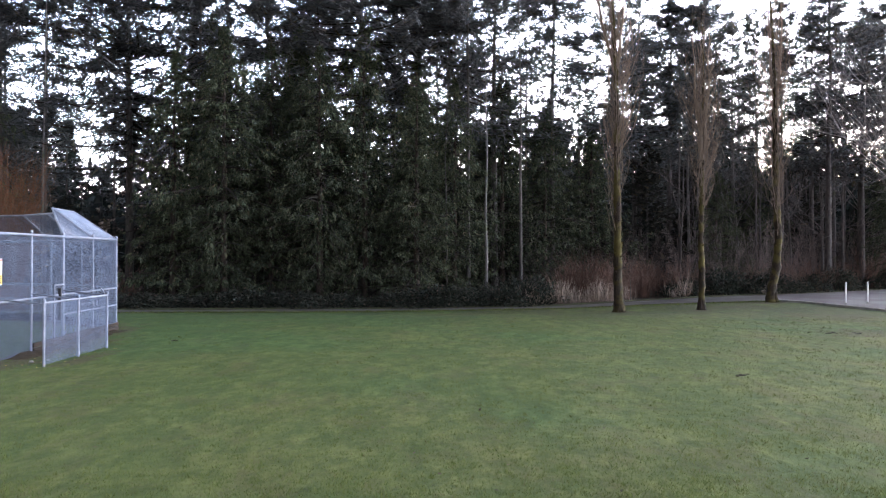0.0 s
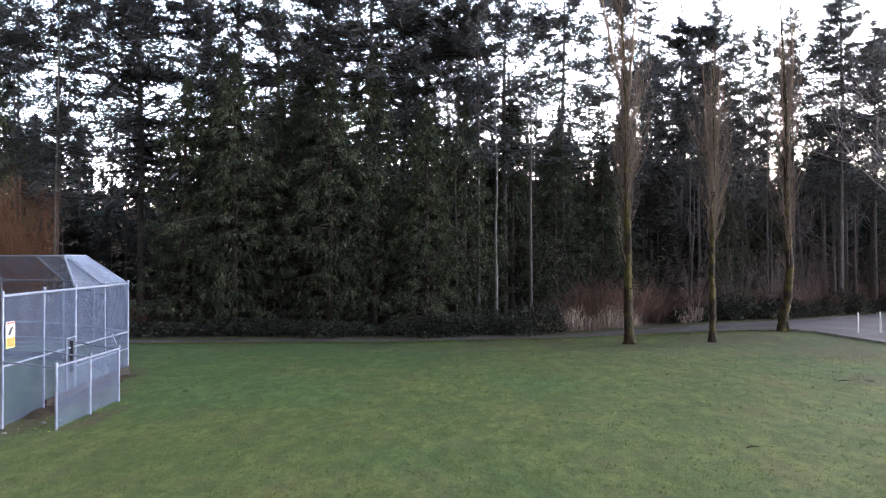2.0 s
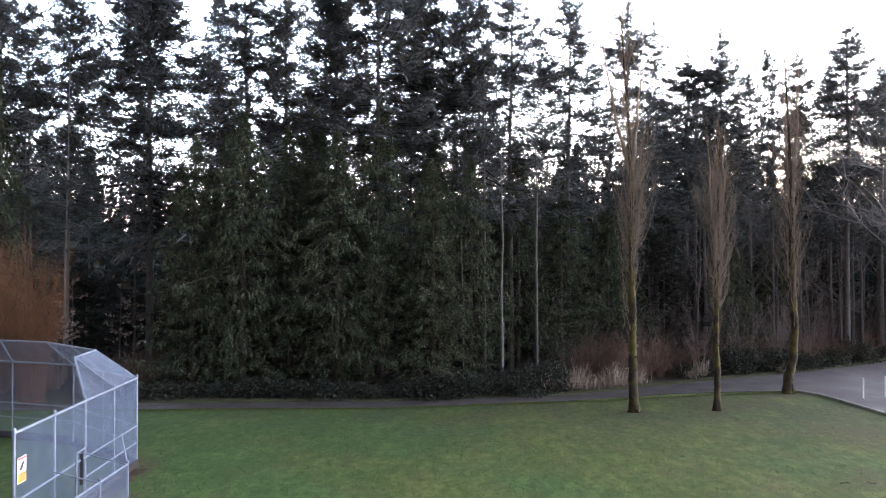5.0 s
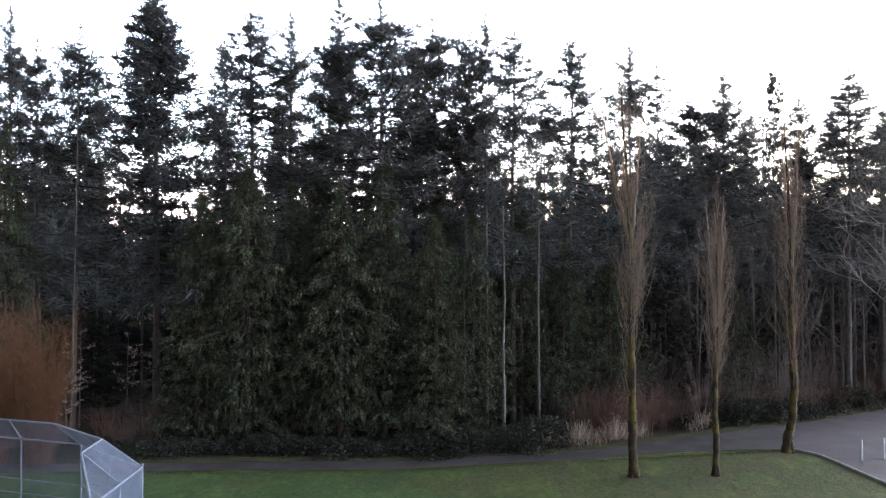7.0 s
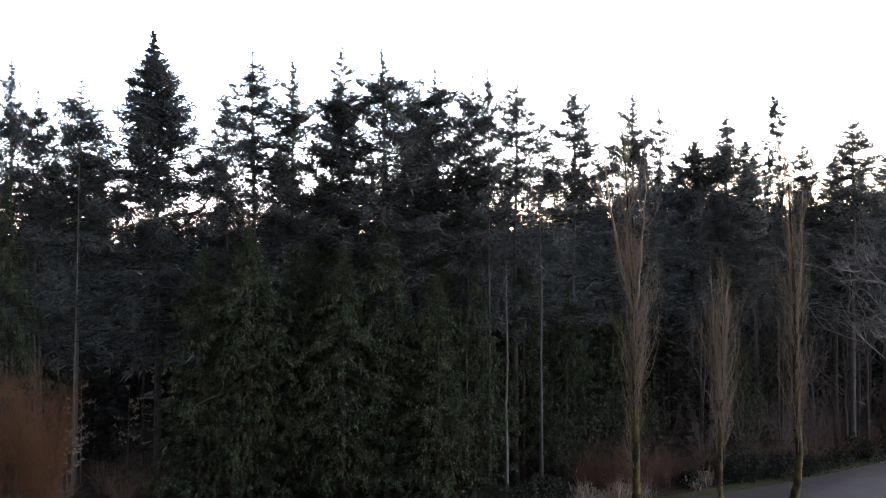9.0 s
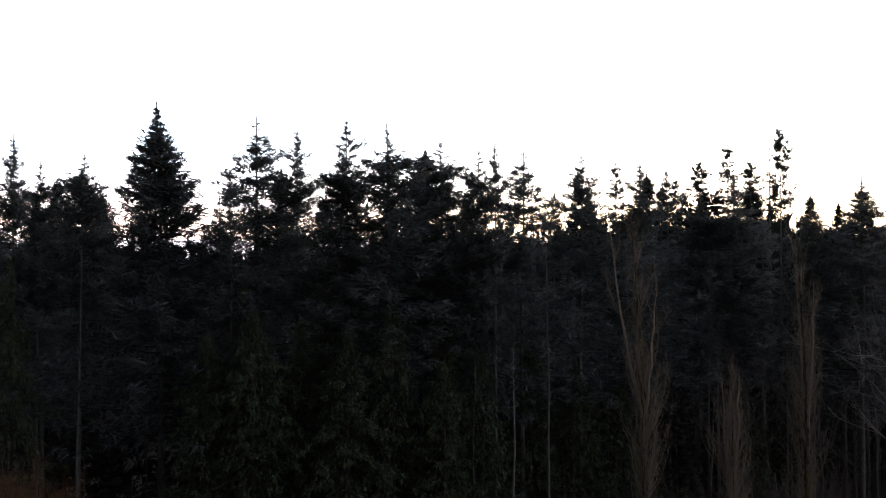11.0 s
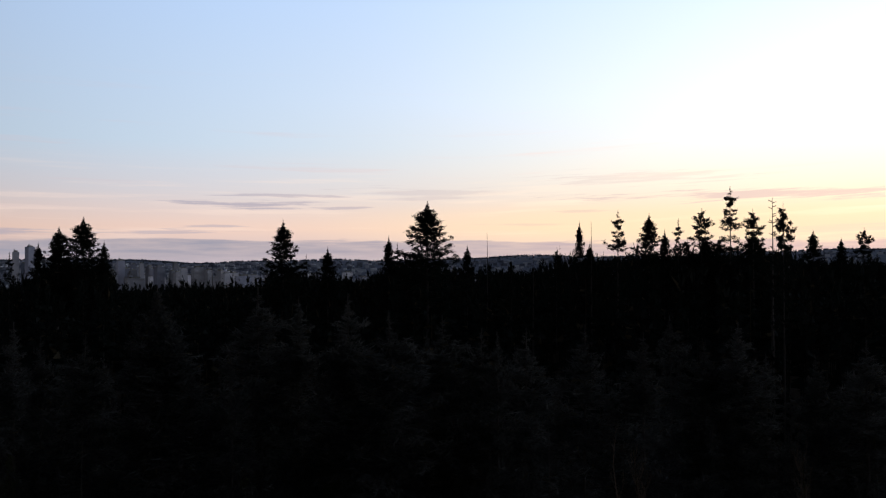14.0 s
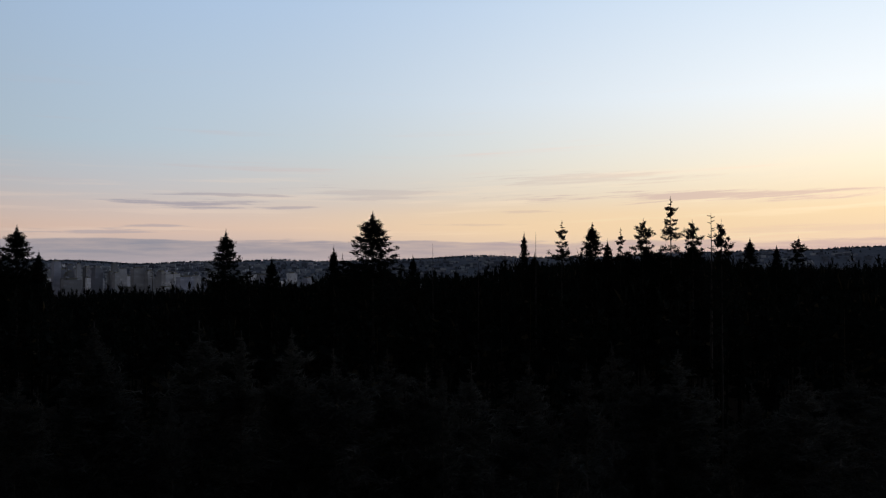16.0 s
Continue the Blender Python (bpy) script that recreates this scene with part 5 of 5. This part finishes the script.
def chain_link(a, b, c, d, parent, pitch=0.05, r=0.0029):
    """Woven wire between the corners a, b (foot), c, d (head)."""
    a, b, c, d = (np.array(q, float) for q in (a, b, c, d))
    w, h = (np.linalg.norm(b - a) + np.linalg.norm(c - d)) / 2, (np.linalg.norm(d - a) + np.linalg.norm(c - b)) / 2
    buf = Buf()

    def spot(u, v):
        return (a * (1 - u) + b * u) * (1 - v) + (d * (1 - u) + c * u) * v
    for k in np.arange(-h, w, pitch):
        for mirror in (False, True):
            lo, hi = max(0.0, -k), min(h, w - k)
            if hi - lo < 0.02:
                continue
            t = np.linspace(lo, hi, 2)
            us, vs = (k + t) / w, t / h
            pts = [spot(1 - u if mirror else u, v) for u, v in zip(us, vs)]
            buf.tube(pts, r, 3)
    return tagged(part("wire_mesh", buf, WIRE, parent, "grey chain-link wire mesh"), kind="stuff")


def make_backstop():
    root = tagged(new("baseball_backstop"), "galvanised chain-link backstop with sloped hood and low side fence", "backstop")
    H, HOOD = 2.58, 3.38
    foot = [(-8.767, 16.1), (-8.94, 18.1), (-9.07, 19.9), (-9.2, 21.9), (-9.33, 23.8), (-10.97, 25.3), (-12.6, 26.8), (-15.06, 27.6), (-18.0, 28.5)]
    at = lambda i, z: (*foot[i], z)
    posts = {}
    for i in range(len(foot)):
        posts[foot[i]] = pipe("post", [at(i, -0.1), at(i, H + 0.06)], 0.030 if i in (0, 2, 4, 6) else 0.025, root)
    runs = ((0, 2), (2, 4), (4, 6), (6, 8))
    for i, j in runs:
        for z in (H, 1.2):
            pipe("rail", [at(i, z), at(j, z)], 0.03 if z == H else 0.023, root)
    for i, j in runs[1:]:
        pipe("rail", [at(i, 0.72), at(j, 0.72)], 0.02, root)
    for i in range(len(foot) - 1):
        chain_link(at(i, 0.04), at(i + 1, 0.04), at(i + 1, H), at(i, H), root)
        p, q = np.array(foot[i]), np.array(foot[i + 1])
        d = unit(q - p)
        side = np.array((d[1], -d[0])) * 0.022
        for n, (low, high) in enumerate(((-0.03, 0.125), (0.131, 0.235)) if i else ()):
            buf = Buf()
            o = side * (2.2 if (i + n) % 2 else 2.0)
            ring = [p + o - side, q + o - side, q + o + side, p + o + side]
            buf.add([(*c, low) for c in ring] + [(*c, high - 0.01 * (i % 2)) for c in ring], [(0, 1, 5, 4), (1, 2, 6, 5), (2, 3, 7, 6), (3, 0, 4, 7), (4, 5, 6, 7)])
            part("kick_board", buf, PLANK, root)
    # hood
    A, B, E, F, G = (-10.37, 22.1, HOOD), (-10.6, 23.9, HOOD), (-13.2, 26.2, HOOD), (-15.05, 26.8, HOOD), (-18.0, 27.7, HOOD)
    for p, q in ((at(2, H), A), (A, B), (B, at(4, H)), (A, at(3, H)), (B, E), (E, at(6, H)), (E, F), (F, at(7, H)), (F, G), (at(5, H), ((B[0] + E[0]) / 2, (B[1] + E[1]) / 2, HOOD))):
        pipe("hood_pipe", [p, q], 0.027, root)
    chain_link(at(2, H), at(3, H), A, tuple(np.array(at(2, H)) + 0.02), root)
    chain_link(at(3, H), at(4, H), B, A, root)
    chain_link(at(4, H), at(6, H), E, B, root)
    chain_link(at(6, H), at(7, H), F, E, root)
    chain_link(at(7, H), at(8, H), G, F, root)
    # low side fence in front, tied back to the tall one
    low = [(-7.66, 16.0), (-7.70, 17.6), (-7.74, 19.2)]
    for x, y in low:
        posts[(x, y)] = pipe("low_post", [(x, y, -0.1), (x, y, 1.26)], 0.028, root)
    pipe("low_rail", [(*low[0], 1.22), (*low[2], 1.22)], 0.022, root)
    for i in (0, 1):
        chain_link((*low[i], 0.03), (*low[i + 1], 0.03), (*low[i + 1], 1.22), (*low[i], 1.22), root)
    for (x, y), back in zip(low, ((-8.767, 16.1), (-8.94, 18.1), (-9.07, 19.9))):
        pipe("tie_rail", [(x, y, 1.2), (*back, 1.3)], 0.018, root)
    pipe("tie_rail", [(-7.74, 19.2, 1.2), (-9.2, 22.4, 1.25)], 0.018, root)
    for x, y in low + foot[:5]:
        buf = Buf()
        top = 1.26 if (x, y) in low else H + 0.06
        buf.tube([(x, y, top - 0.01), (x, y, top + 0.02), (x, y, top + 0.05)], (0.042, 0.042, 0.012), 8, True)
        part("post_cap", buf, GALVANISED, posts[(x, y)], smooth=True)
    # the gateway in the tall fence: a short jamb, its head and a dark board
    jamb = pipe("gate_jamb", [(-8.98, 19.25, -0.1), (-8.98, 19.25, 1.46)], 0.022, root)
    pipe("gate_head", [(-8.98, 19.25, 1.44), (-9.07, 19.9, 1.44)], 0.02, jamb)
    buf = Buf()
    buf.box((-9.08, 19.58, 0.62), (-8.98, 19.63, 1.36))
    part("latch_board", buf, BLACK, posts[foot[2]], "dark narrow board on a post")
    return root


make_backstop()


def earth_bank(line, seed, label):
    """A low uneven ridge of trodden earth and old leaves along the foot of the fence."""
    rng = np.random.default_rng(seed)
    line = np.array(line, float)
    step = np.concatenate([[0], np.cumsum(np.linalg.norm(np.diff(line, axis=0), axis=1))])
    at = np.arange(0, step[-1], 0.12)
    mid = np.stack([np.interp(at, step, line[:, c]) for c in (0, 1)], -1)
    d = unit(np.gradient(mid, axis=0))
    side = np.column_stack([-d[:, 1], d[:, 0]])
    u = np.linspace(-1, 1, 9)
    swell = 0.7 + 0.5 * np.array([noise.noise((a * 0.9, seed, 0)) for a in at])
    taper = np.clip(np.minimum(at, step[-1] - at) / 0.5, 0, 1)
    h = (0.14 * (1 - u ** 2)[None, :] * (swell * taper)[:, None]) + rng.normal(0, 0.012, (len(at), 9)) - 0.02
    w = 0.34 + 0.12 * np.array([noise.noise((a * 1.3, seed + 4, 0)) for a in at])
    xy = mid[:, None] + side[:, None] * (u[None, :, None] * w[:, None, None])
    grid = np.concatenate([xy, h[..., None]], -1)
    i, j = np.meshgrid(np.arange(len(at) - 1), np.arange(8), indexing="ij")
    buf = Buf()
    buf.add(grid, np.stack([i * 9 + j, i * 9 + j + 1, (i + 1) * 9 + j + 1, (i + 1) * 9 + j], -1))
    tagged(new("earth_bank", buf.mesh("earth_bank", DIRT, True)), label, "ground", kind="structure")


earth_bank([(-8.80, 16.9), (-8.88, 18.1), (-9.02, 19.9), (-9.15, 21.9), (-9.28, 23.7)], 3, "low bank of brown earth along the fence's foot")
earth_bank([(-9.5, 24.1), (-10.97, 25.5), (-12.6, 27.0), (-15.0, 27.8)], 6, "low bank of brown earth behind the backstop")


def make_sign():
    """A warning board wired to the tall fence, facing the field."""
    root = tagged(new("warning_sign"), "small white and yellow warning sign wired to fence", "sign")
    root.matrix_world = Matrix.Translation((-8.735, 16.31, 1.55)) @ Matrix.Rotation(radians(94), 4, "Z")
    panels = {}
    for name, low, high, mat in (("board", (-0.19, -0.016, 0.0), (0.19, -0.010, 0.52), WHITE), ("yellow_panel", (-0.18, -0.021, 0.01), (0.18, -0.0165, 0.21), YELLOW),
                                 ("red_header", (-0.18, -0.021, 0.47), (0.18, -0.0165, 0.51), RED)):
        buf = Buf()
        buf.box(low, high)
        panels = {**panels, name: part(name, buf, mat, panels.get("board", root))}
    for i, (w, z) in enumerate(((0.14, 0.165), (0.15, 0.125), (0.12, 0.085), (0.15, 0.045))):
        buf = Buf()
        buf.box((-w, -0.0245, z), (w, -0.0215, z + 0.018))
        part("text_bar", buf, BLACK, panels["board"])
    buf = Buf()
    buf.add([(-0.13, -0.022, 0.27), (-0.01, -0.022, 0.25), (0.14, -0.022, 0.44), (-0.01, -0.022, 0.40)], [(0, 1, 2, 3)])
    buf.add([(-0.13, -0.0165, 0.27), (-0.01, -0.0165, 0.25), (0.14, -0.0165, 0.44), (-0.01, -0.0165, 0.40)], [(0, 3, 2, 1)])
    part("pictogram", buf, BLACK, panels["board"], "black slanted pictogram")
    return root


make_sign()


def bollard(x, y):
    root = tagged(new("bollard"), "slim white-painted steel bollard on the asphalt", "bollard", "bollards")
    root.location = (x, y, 0.03)
    buf = Buf()
    buf.tube([(0, 0, -0.1), (0, 0, 0.88), (0, 0, 0.92), (0, 0, 0.94)], (0.034, 0.034, 0.03, 0.01), 8, True)
    part("post", buf, WHITE, root, smooth=True)
    buf = Buf()
    buf.tube([(0, 0, -0.02), (0, 0, 0.03), (0, 0, 0.045)], (0.07, 0.07, 0.04), 8, True)
    part("base_collar", buf, CONCRETE, root)


for x, y in ((17.4, 36.0), (18.55, 36.4), (19.8, 36.9)):
    bollard(x, y)


# ---- small things on the grass ----
def dirt_patch(x, y, wide, deep, turn, seed):
    rng = np.random.default_rng(seed)
    k = 28
    a = np.arange(k) * 2 * np.pi / k
    r = 1 + 0.22 * np.sin(a * 3 + seed) + rng.normal(0, 0.08, k)
    ring = np.column_stack([np.cos(a) * wide * r, np.sin(a) * deep * r, np.full(k, 0.004)])
    inner = ring * (0.55, 0.55, 1) + (0, 0, 0.010)
    buf = Buf()
    i = np.arange(k)
    buf.add(np.vstack([ring, inner, [(0, 0, 0.016)] * k]), np.concatenate([np.stack([i, (i + 1) % k, k + (i + 1) % k, k + i], -1), np.stack([k + i, k + (i + 1) % k, 2 * k + (i + 1) % k, 2 * k + i], -1)]))
    ob = tagged(new("dirt_patch", buf.mesh("dirt_patch", DIRT, True)), "worn bare earth patch in the grass", "ground", kind="structure")
    ob.matrix_world = pose(x, y, 0.03, 0, 0, turn)


dirt_patch(25.2, 41.0, 2.2, 1.6, 0, 7)


def stone(x, y, r, seed, mat=STONE, label="small grey stone lying in the grass"):
    bm = bmesh.new()
    bmesh.ops.create_icosphere(bm, subdivisions=2, radius=r)
    for v in bm.verts:
        v.co *= 1 + 0.25 * noise.noise(v.co * (2.0 / r) + Vector((seed, 0, 0)))
        v.co.z *= 0.6
    me = bpy.data.meshes.new("stone")
    bm.to_mesh(me)
    bm.free()
    me.materials.append(mat)
    ob = tagged(new("stone", me), label, "stone", "stones")
    ob.location = (x, y, r * 0.35)


for i, (x, y, r) in enumerate(((-8.45, 15.6, 0.05), (-8.2, 16.6, 0.05), (-8.0, 16.9, 0.04), (-8.9, 15.9, 0.04))):
    stone(x, y, r, i * 3.1)


def fallen_branch(x, y, long, turn, seed):
    rng = np.random.default_rng(seed)
    buf = Buf()
    s = np.linspace(-0.5, 0.5, 6)
    p = np.column_stack([s * long, rng.normal(0, 0.04, 6), 0.03 + rng.random(6) * 0.03])
    buf.tube(p, np.linspace(0.011, 0.005, 6), 5)
    for i in range(5):
        q = p[i]
        buf.tube([q, q + (rng.uniform(-0.06, 0.14), rng.normal(0, 0.09), 0.03)], (0.006, 0.003), 4)
    ob = tagged(new("fallen_branch", buf.mesh("fallen_branch", PLANK)), "short dark fallen branch on the grass", "branch", "fallen branches")
    ob.matrix_world = pose(x, y, 0, 0, 0, turn)


for i, p in enumerate(((10.4, 22.3, 0.34, 5), (11.1, 22.3, 0.16, 160), (5.2, 14.6, 0.2, 30), (-6.6, 20.5, 0.16, 10))):
    fallen_branch(*p, i)


def make_grass():
    """Upright blades over the near field, in tufts, a fringe of longer ones along the path, and leaf litter."""
    rng = np.random.default_rng(19)
    count = 190000
    y = 6.2 + 22 * rng.random(count) ** 2.2
    x = (rng.uniform(-0.6, 0.6, count)) * (y + 2)
    lump = np.array([1.6 * noise.noise((a * 1.1, b * 1.1, 0)) + 1.2 * noise.noise((a * 3.7, b * 3.7, 5)) for a, b in zip(x, y)])
    keep = rng.random(count) < 0.60 + 0.35 * lump
    x, y, lump = x[keep], y[keep], lump[keep]
    k = len(x)
    p = np.column_stack([x, y, np.full(k, -0.004)])
    d = np.column_stack([rng.normal(0, 0.6, k), rng.normal(0, 0.6, k), np.ones(k)])
    long = rng.uniform(0.018, 0.05, k) * (1 + 0.5 * np.clip(lump, 0, 1))
    buf = Buf()
    buf.sprays(p, d, long, rng.uniform(0.005, 0.011, k), 0.0, rng)
    # taller, darker tufts
    tufts = 3200
    ty = 6.8 + 22 * rng.random(tufts) ** 1.6
    tx = rng.uniform(-0.6, 0.6, tufts) * (ty + 2)
    m = 7
    p = np.column_stack([np.repeat(tx, m), np.repeat(ty, m), np.full(tufts * m, -0.004)]) + np.column_stack([rng.normal(0, 0.022, (tufts * m, 2)), np.zeros(tufts * m)])
    buf.sprays(p, np.column_stack([rng.normal(0, 0.5, (tufts * m, 2)), np.ones(tufts * m)]), np.repeat(rng.uniform(0.03, 0.07, tufts), m) * rng.uniform(0.6, 1.2, tufts * m), 0.010, 0.0, rng)
    k = 9000
    line = rng.uniform(0, 1, k)
    ex, ey = np.interp(line, (0, 0.35, 0.6, 0.8, 1), (-30, -12.8, -2.7, 4.7, 15.4)), np.interp(line, (0, 0.35, 0.6, 0.8, 1), (33.2, 34.4, 35.0, 36.75, 38.2))
    ey = ey - 0.05 - np.abs(rng.normal(0, 0.25, k))
    p = np.column_stack([ex, ey, ground_z(ex, ey) - 0.005])
    buf.sprays(p, np.column_stack([rng.normal(0, 0.4, (k, 2)), np.ones(k)]), rng.uniform(0.05, 0.14, k), 0.02, 0.0, rng)
    tagged(new("grass", buf.mesh("grass", BLADE)), "short winter grass blades with straw-coloured tips", "grass", kind="stuff")
    buf = Buf()
    k = 260
    y = 6.5 + 30 * rng.random(k) ** 1.2
    x = rng.uniform(-0.55, 0.58, k) * (y + 2)
    buf.kites(np.column_stack([x, y, np.full(k, 0.02)]), np.column_stack([rng.normal(0, 1, (k, 2)), rng.normal(0, 0.15, k)]), rng.uniform(0.03, 0.08, k), rng.uniform(0.02, 0.05, k), 0.9, rng)
    k = 170
    spot = np.column_stack([rng.normal(11.3, 0.8, k), rng.normal(22.6, 1.1, k), np.full(k, 0.02)])
    buf.kites(spot, np.column_stack([rng.normal(0, 1, (k, 2)), rng.normal(0, 0.15, k)]), rng.uniform(0.03, 0.09, k), rng.uniform(0.02, 0.05, k), 0.9, rng)
    tagged(new("leaf_litter", buf.mesh("leaf_litter", LITTER)), "scattered dark fallen leaves on the grass", "leaves", kind="stuff")
    buf = Buf()
    k = 46
    spot = np.column_stack([rng.uniform(-8.7, -7.3, k), rng.uniform(15.3, 19.0, k), np.full(k, 0.03)])
    buf.kites(spot, np.column_stack([rng.normal(0, 1, (k, 2)), rng.normal(0, 0.4, k)]), rng.uniform(0.03, 0.06, k), rng.uniform(0.02, 0.04, k), 0.7, rng)
    tagged(new("yellow_leaves", buf.mesh("yellow_leaves", YELLOW_LEAF)), "small yellow fallen leaves along the low fence", "leaves", kind="stuff")


make_grass()


# ---- far skyline ----
def snag(x, y, top, label, arms):
    root = tagged(new("dead_tree"), label, "tree", "dead spires")
    root.location = (x, y, 0)
    buf = Buf()
    buf.tube([(0, 0, -0.3), (0, 0, top * 0.5), (0.05, 0, top * 0.8), (0, 0, top)], (0.30, 0.18, 0.08, 0.02), 6)
    part("trunk", buf, BARK, root)
    rng = np.random.default_rng(int(top * 10))
    limbs = Buf()
    for i in range(arms):
        z = rng.uniform(0.80, 0.99) * top
        a = rng.uniform(0, 6.28)
        r = rng.uniform(0.25, 0.8)
        limbs.tube([(0, 0, z), (math.cos(a) * 0.5 * r, math.sin(a) * 0.5 * r, z + 0.05), (math.cos(a) * r, math.sin(a) * r, z + 0.3 * r)], (0.07, 0.05, 0.03), 4)
    if arms:
        tagged(part("limbwork", limbs, BARK, root), kind="stuff")


snag(-70.3, 222.5, 25.5, "dead broken trunk with short arms above the wood", 7)
snag(2.6, 150.0, 30.6, "thin dead spire above the far wood", 0)
snag(21.3, 150.6, 32.7, "thin dead spire above the far wood", 0)
snag(39.5, 111.2, 34.0, "thin dead treetop beside a tall fir", 24)
snag(10.4, 144.0, 27.0, "broken dead trunk above the far wood", 2)


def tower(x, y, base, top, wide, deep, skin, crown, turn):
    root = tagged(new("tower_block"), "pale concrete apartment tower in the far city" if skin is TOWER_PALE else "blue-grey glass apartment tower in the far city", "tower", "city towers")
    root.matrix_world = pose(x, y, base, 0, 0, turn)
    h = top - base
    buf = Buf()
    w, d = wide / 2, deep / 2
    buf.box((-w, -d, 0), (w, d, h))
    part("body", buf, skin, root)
    buf = Buf()
    buf.box((-w * 0.55, -d * 0.6, h - 0.1), (w * 0.5, d * 0.6, h + crown))
    part("plant_room", buf, CONCRETE, root)
    buf = Buf()
    buf.box((-w * 1.35, -d * 1.2, -2), (w * 1.3, d * 1.1, min(14.0, h * 0.3)))
    part("podium", buf, HOUSES, root)
    if wide > 13:
        buf = Buf()
        buf.box((-w * 0.7, -d * 0.7, h + crown - 0.2), (-w * 0.35, -d * 0.3, h + crown + 3))
        part("lift_house", buf, HOUSES, root)


def make_city():
    rng = np.random.default_rng(23)
    pick = [(-.523, .0102, .0070, 2300), (-.505, .0163, .0088, 2300), (-.513, -.004, .0055, 2350), (-.393, .0034, .0090, 2300), (-.377, -.002, .0066, 2400), (-.367, -.0007, .0055, 2450),
            (-.386, -.0088, .008, 2350), (-.357, -.0054, .008, 2400), (-.345, -.0054, .0105, 2300), (-.325, 0.0, .0066, 2500), (-.315, -.008, .009, 2350), (-.298, -.0068, .0135, 2300),
            (-.291, -.0054, .0055, 2500), (-.284, -.0108, .008, 2300), (-.403, -.0108, .007, 2450), (-.329, -.0122, .007, 2300), (-.27, -.012, .008, 2450), (-.255, -.014, .007, 2500)]
    spots = [(u - 0.0358, 27 + (v if u < -0.45 else v * 0.8 - 0.0035) * d, w * d * (1.0 if u < -0.45 else 0.9), d) for u, v, w, d in pick]
    for i in range(70):
        u = -0.40 + abs(rng.normal(0, 0.09)) if i < 60 else rng.uniform(-0.53, 0.02)
        d = rng.uniform(2250, 3300)
        spots.append((u - 0.0358, 27 - min(0.034, 0.009 + rng.exponential(0.011)) * d, rng.uniform(9, 20) if rng.random() < 0.7 else rng.uniform(20, 34), d))
    for i in range(60):
        u = rng.uniform(-0.55, -0.12)
        d = rng.uniform(2250, 2900)
        spots.append((u, 27 - min(0.036, 0.016 + rng.exponential(0.009)) * d, rng.uniform(24, 46), d))
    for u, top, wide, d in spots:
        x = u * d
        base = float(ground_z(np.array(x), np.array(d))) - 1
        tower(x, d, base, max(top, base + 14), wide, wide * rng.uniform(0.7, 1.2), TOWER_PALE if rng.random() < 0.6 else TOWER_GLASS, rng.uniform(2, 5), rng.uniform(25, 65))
    buf = Buf()
    for i in range(6000):
        d = rng.uniform(2100, 3850)
        u = rng.uniform(-0.62, 0.55) if i % 3 else rng.uniform(-0.58, -0.2)
        x = u * d
        if rng.random() > 0.9 - 0.6 * max(0, u + 0.1):
            continue
        z = float(ground_z(np.array(x), np.array(d)))
        w, h = rng.uniform(5, 14), rng.uniform(5, 12)
        if d < 2800 and u < -0.1:
            h *= 1 + rng.exponential(0.7)
        buf.box((x - w, d - 6, z - 3), (x + w, d + 6, z + h))
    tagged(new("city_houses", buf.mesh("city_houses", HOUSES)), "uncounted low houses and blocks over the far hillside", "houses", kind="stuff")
    buf = Buf()
    k = 6000
    d = rng.uniform(2600, 4250, k)
    d[:2500] = rng.uniform(4080, 4250, 2500)
    x = rng.uniform(-0.62, 0.6, k) * d
    z = ground_z(x, d)
    h = rng.uniform(4, 10, k)
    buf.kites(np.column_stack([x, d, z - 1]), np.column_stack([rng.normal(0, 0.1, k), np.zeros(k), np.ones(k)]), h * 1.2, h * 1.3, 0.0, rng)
    tagged(new("hillside_trees", buf.mesh("hillside_trees", HILL_TREE)), "scattered trees over the far hillside, coloured pale blue-grey for haze", "trees", kind="stuff")


make_city()
for ob in alders + maples + willows + dogwoods + hazels + mounds:
    for o in (*ob.children_recursive, ob):
        bpy.data.objects.remove(o)
